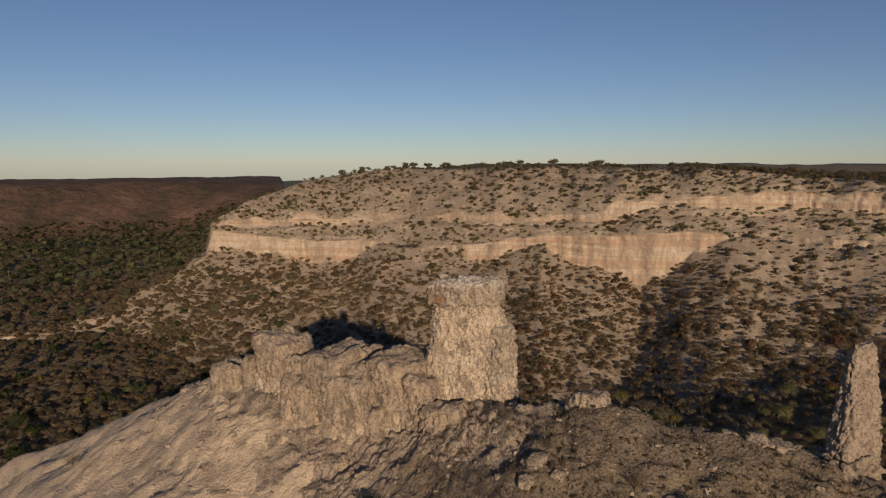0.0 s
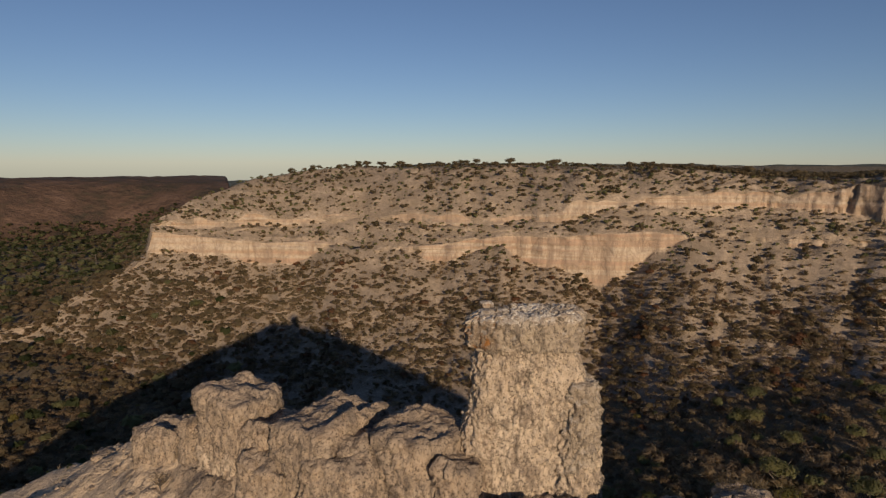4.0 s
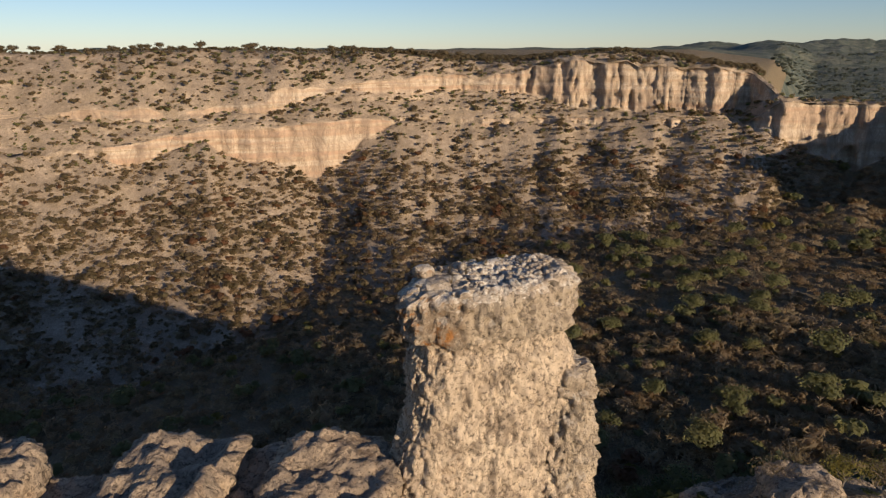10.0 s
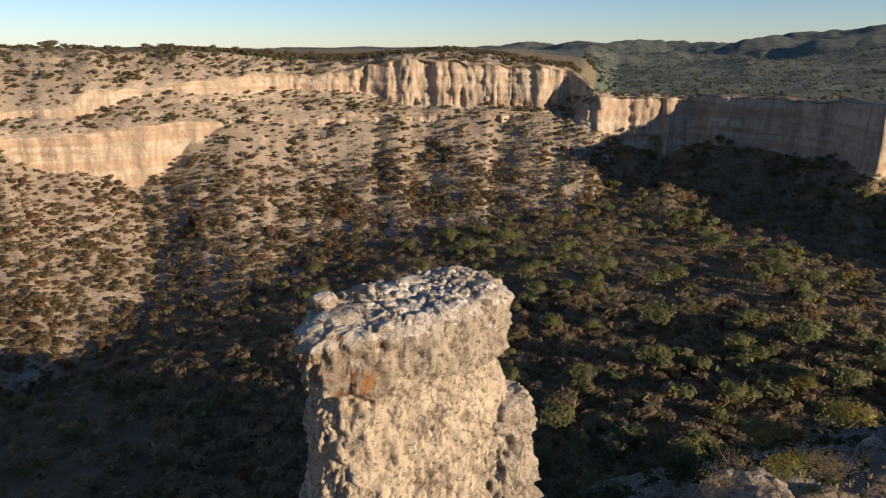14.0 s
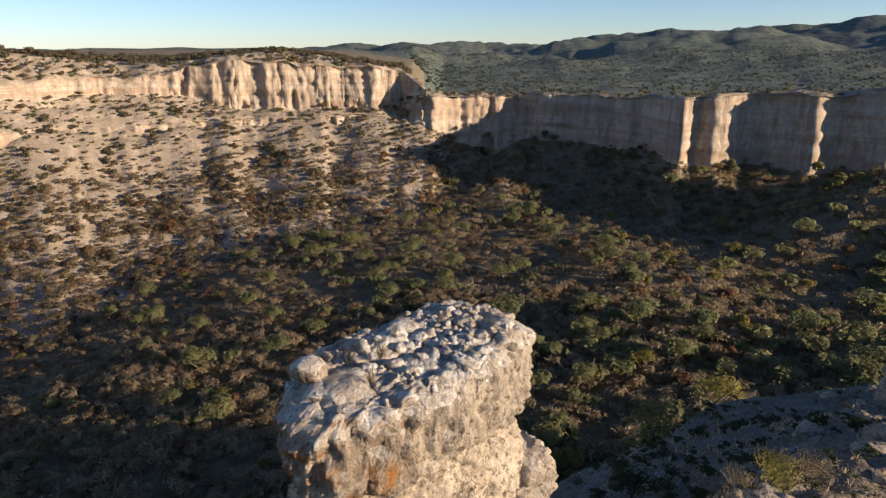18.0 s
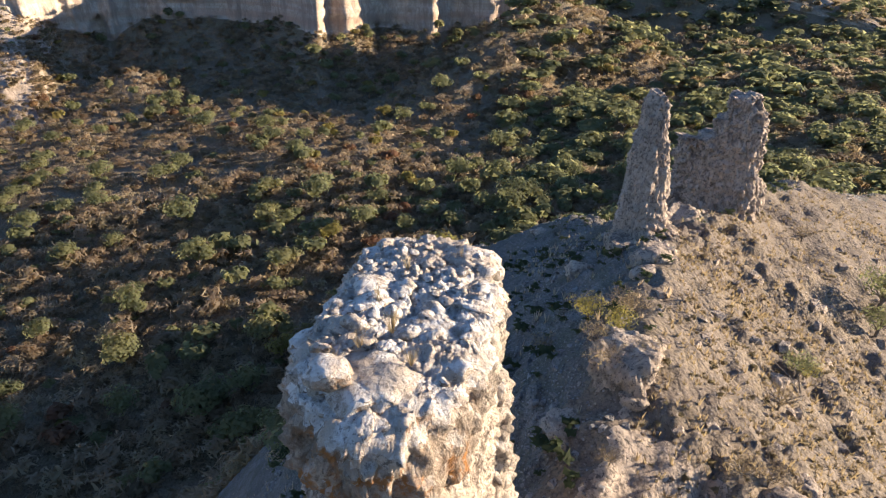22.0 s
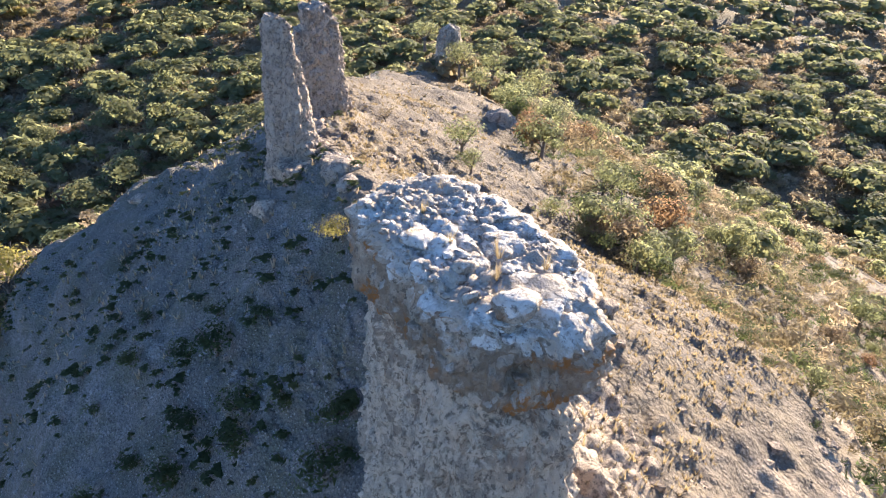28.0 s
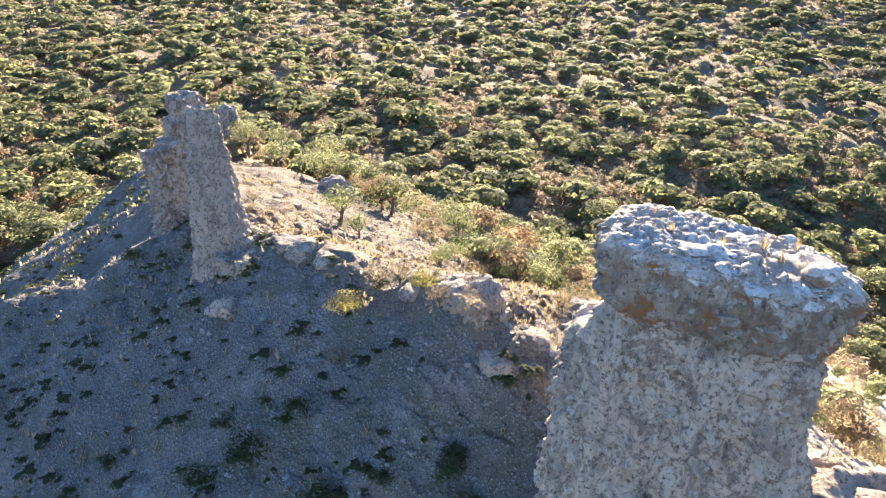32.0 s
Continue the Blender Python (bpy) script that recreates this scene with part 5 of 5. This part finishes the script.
# shrubs on the ridge: x, y, width
GREEN = ((16.0, -18.8, 2.9), (46.8, -46.9, 4.6), (41.0, -46.2, 3.8), (39.0, -44.0, 4.2), (45.5, -50.5, 4.0), (36.8, -46.7, 4.6), (30.6, -43.2, 5.0), (31.8, -47, 5.6), (28.4, -46, 5.4), (25.5, -42, 4.5), (7.7, -10.8, 1.3), (9.8, -18.5, 1.9), (8.3, -19.4, 2.1), (12.1, -27.7, 3.0), (6.4, -24.8, 2.8), (14.6, -18.0, 2.0), (27, -37.5, 4.2), (34.5, -42, 4.2))
DRY = ((4.7, -4.4, 1.3), (7.3, -5.7, 1.5), (38.8, -44.7, 4.0), (21.9, -40.4, 4.2), (13.1, -22.9, 1.6), (4.9, -5.4, 1.0), (2.4, -6.8, 1.1), (0.9, -4.9, 1.2), (8.5, -3.5, 1.2), (5.9, -9.4, 1.5), (-15.5, 4.9, 1.4), (-27.0, 7.1, 1.6), (2.2, -4.0, 0.8), (5.6, -4.3, 1.2), (8.1, -5.7, 1.5), (-1.1, -2.6, 0.8), (2.5, -7.5, 1.1), (20.5, -17.5, 1.6))
SHADED = ((10.4, -1.0, 2.0), (9.3, -2.2, 1.2), (7.5, -0.2, 1.8), (4.2, -1.2, 1.8), (11.8, -1.9, 1.1), (21.0, -9.0, 1.6), (11.8, -0.5, 1.7), (15.7, -0.9, 1.1), (5.9, -0.6, 1.0), (9.4, 0.9, 1.8), (3.7, -0.2, 2.0),
          (25.3, -1.0, 0.9), (21.8, -2.4, 0.8), (6.8, 0.6, 1.7), (14.4, 2.1, 0.9), (10.6, 2.4, 1.4), (8.7, 2.0, 1.8), (9.3, 3.5, 2.0), (11.0, 3.9, 1.9), (14.4, 0.5, 1.5), (11.5, 5.4, 1.8), (-10.3, -4.6, 2.6), (-5.6, -6.2, 1.9))
YELLOW = ((6.3, -5.1, 1.2), (8.9, -4.9, 1.5), (7.9, -11.2, 1.0), (33, 3, 4.5), (37, 0, 5.0), (41, 4, 5.0))


def shrubs(kinds, spots, tall):
    set_out(kinds, [(x, y, ground_z(x, y) - 0.03 * w) for x, y, w in spots], 0, 0, tall, [w for _, _, w in spots])


edge_w = below * (1 + 6.0 * (FSIDE < 15.5)) * (0.2 + smooth(-0.3, 0.4, fbm(MIDDLE[:, 0] / 6, MIDDLE[:, 1] / 6, 0 * FR + 5, 2)))
for leaf, label, count, seed in ((M_OLIVE, "olive-green bush along the broken edge of the ridge", 92, 181), (M_DEEP, "dark green bush along the broken edge of the ridge", 34, 183), (M_BROWN, "dry brown bush along the broken edge of the ridge", 44, 185), (M_RUSSET, "russet bush along the broken edge of the ridge", 16, 187)):
    set_out([tree_kind("shrub", label, "shrub", "shrubs along the ridge edge", leaf, s, 900, 0.036, 0.8, 0.6, 22) for s in (seed, seed + 1)], scatter(edge_w * (1 + 2.0 * (MIDDLE[:, 0] > 6)), count), 1.5, 4.2)
shrubs([tree_kind("shrub", "green bushy shrub on the ridge slope", "shrub", "shrubs on the ridge", M_OLIVE, s, 900, 0.030, 0.8, 0.6, 22) for s in (131, 132)], GREEN, (0.7, 0.95))
shrubs([tree_kind("shrub", "dry leafless shrub on the ridge", "shrub", "shrubs on the ridge", M_STRAW, s, 360, 0.045, 0.8, 0.22, 16, 16, 0.020) for s in (141, 142)], DRY, (0.6, 0.85))
shrubs([tree_kind("shrub", "dark green low shrub on the shaded slope", "shrub", "shrubs on the ridge", M_DEEP, s, 300, 0.055, 0.7, 0.5, 14) for s in (151, 152)], SHADED, (0.55, 0.8))
shrubs([tree_kind("shrub", "yellowing shrub on the ridge", "shrub", "shrubs on the ridge", M_YELLOW, s, 800, 0.030, 0.8, 0.6, 20) for s in (161, 162)], YELLOW, (0.7, 0.95))


# boulders and outcrops
def boulder(label, x, y, size, seed, material=M_CREST, squash=0.8, turn=0.0):
    me = stone_mesh("boulder", material, seed, 4, 10)
    ob = new("boulder", me)
    ob.matrix_basis = pose(x, y, ground_z(x, y) - 0.05 * size, 0, 0, turn) @ Matrix.Diagonal((size, size, size * squash, 1))
    return tagged(ob, label, "rock", "boulders on the ridge")


for n, (x, y, size, squash) in enumerate(((5.1, -4.6, 0.6, 0.9), (4.0, -4.9, 0.45, 0.8), (2.0, -7.8, 0.75, 1.0), (1.4, -8.6, 0.6, 0.9), (2.8, -8.6, 0.5, 0.9), (7.2, -10.0, 0.45, 0.8), (6.4, -9.4, 0.35, 0.7), (11.6, -7.6, 0.9, 0.7), (10.6, -7.0, 0.6, 0.6), (21.8, -29.5, 1.6, 0.9), (13.8, -5.6, 0.8, 0.8), (28.5, -6.5, 0.9, 0.6), (6.8, -5.3, 0.5, 0.7), (3.6, -3.4, 0.7, 0.8), (-20.5, 11.6, 1.0, 0.6), (-17.2, 8.8, 0.8, 0.6))):
    boulder("rough grey outcrop boulder half sunk in the slope", x, y, 0.85 * size, 2.3 * n, squash=squash, turn=37 * n)


# a fallen dead branch on the sunny slope
dead = new("dead_branch")
tagged(dead, "bare grey dead branch lying on the slope", "branch")
bz = ground_z(7.0, -10.7)
for k, (tip, girth) in enumerate((((1.1, 0.5, 0.55), 0.05), ((0.4, 0.9, 0.35), 0.035), ((-0.5, 0.5, 0.3), 0.03), ((0.9, -0.2, 0.35), 0.03))):
    v, f = limb([(0, 0, -0.05), (tip[0] * 0.5, tip[1] * 0.4, tip[2] * 0.7), tip], (girth, girth * 0.7, girth * 0.15), 6)
    ob = part("bough", mesh_of("bough", v + np.array([7.0, -10.7, bz]), f, [M_BARK]), dead)

# tufts rooted in the top of the pillar
straw = mesh_of("grass_tuft", *tuft(77, 40, 0.012), [M_STRAW], flat=True)
pale = mesh_of("air_plant", *tuft(78, 34, 0.02), [M_SCRUB], flat=True)
for k, (x, y, z, w) in enumerate(((-1.6, 0.25, 0.30, 0.30), (-1.35, -0.1, 0.33, 0.36), (-0.7, 0.1, 0.34, 0.28), (-1.9, 0.55, 0.22, 0.34), (0.1, -0.2, 0.36, 0.26), (-1.9, -0.35, 0.28, 0.30), (0.4, -0.9, 0.30, 0.30), (-0.2, 0.35, 0.30, 0.24))):
    ob = new("grass_tuft", straw)
    ob.matrix_basis = pose(x, y, z, 0, 0, 50 * k) @ Matrix.Diagonal((w, w, w * 0.8, 1))
    tagged(ob, "straw-coloured grass tuft rooted on the pillar top", "grass", "tufts on the pillar")
for k, (x, y, z, w, tilt) in enumerate(((-2.62, -0.15, -0.15, 0.30, -60), (-1.6, 0.86, -0.05, 0.28, 60), (-2.55, 0.35, -0.2, 0.24, -40))):
    ob = new("air_plant", pale)
    ob.matrix_basis = pose(x, y, z, 0 if tilt < 0 else -tilt, tilt if tilt < 0 else 0, 0) @ Matrix.Diagonal((w, w, w * 0.7, 1))
    tagged(ob, "pale spiky plant clinging to the pillar cap", "plant", "tufts on the pillar")


# ---------------------------------------------------------------- the far plain: track and poles
def track(points, width):
    vs, fs = [], []
    for k, p in enumerate(points):
        a = Vector(points[max(k - 1, 0)])
        b = Vector(points[min(k + 1, len(points) - 1)])
        side = Vector((-(b - a).y, (b - a).x)).normalized() * width / 2
        for e in (-1, 1):
            vs.append((p[0] + e * side.x, p[1] + e * side.y, 0))
    for k in range(len(points) - 1):
        fs.append((2 * k, 2 * k + 1, 2 * k + 3, 2 * k + 2))
    return np.array(vs), np.array(fs)


M_TRACK = soil_material("pale_dirt_track", (0.50, 0.42, 0.32), (0.40, 0.33, 0.25), (0.55, 0.48, 0.4))
line = [(-380 + 14 * k + 3 * math.sin(k * 0.9), 300 + 30 * k - 0.5 * k * k) for k in range(13)]
v, f = track(line, 7.0)
v[:, 2] = -93.6
road = tagged(new("road", mesh_of("road", v, f, [M_TRACK])), "pale dirt track across the wooded plain", "road", kind="structure")
for x, y in ((-294, 640), (-371, 520)):
    pole = new("utility_pole")
    tagged(pole, "grey wooden utility pole beside the dirt track", "pole", "utility poles")
    va, fa = limb([(x, y, -97), (x, y, -90), (x, y, -83)], (0.35, 0.3, 0.25), 8)
    part("post", mesh_of("post", va, fa, [M_BARK]), pole)
    va, fa = limb([(x - 1.3, y, -84), (x, y, -83.9), (x + 1.3, y, -84)], (0.16, 0.16, 0.16), 6)
    part("crossarm", mesh_of("crossarm", va, fa, [M_BARK]), pole)
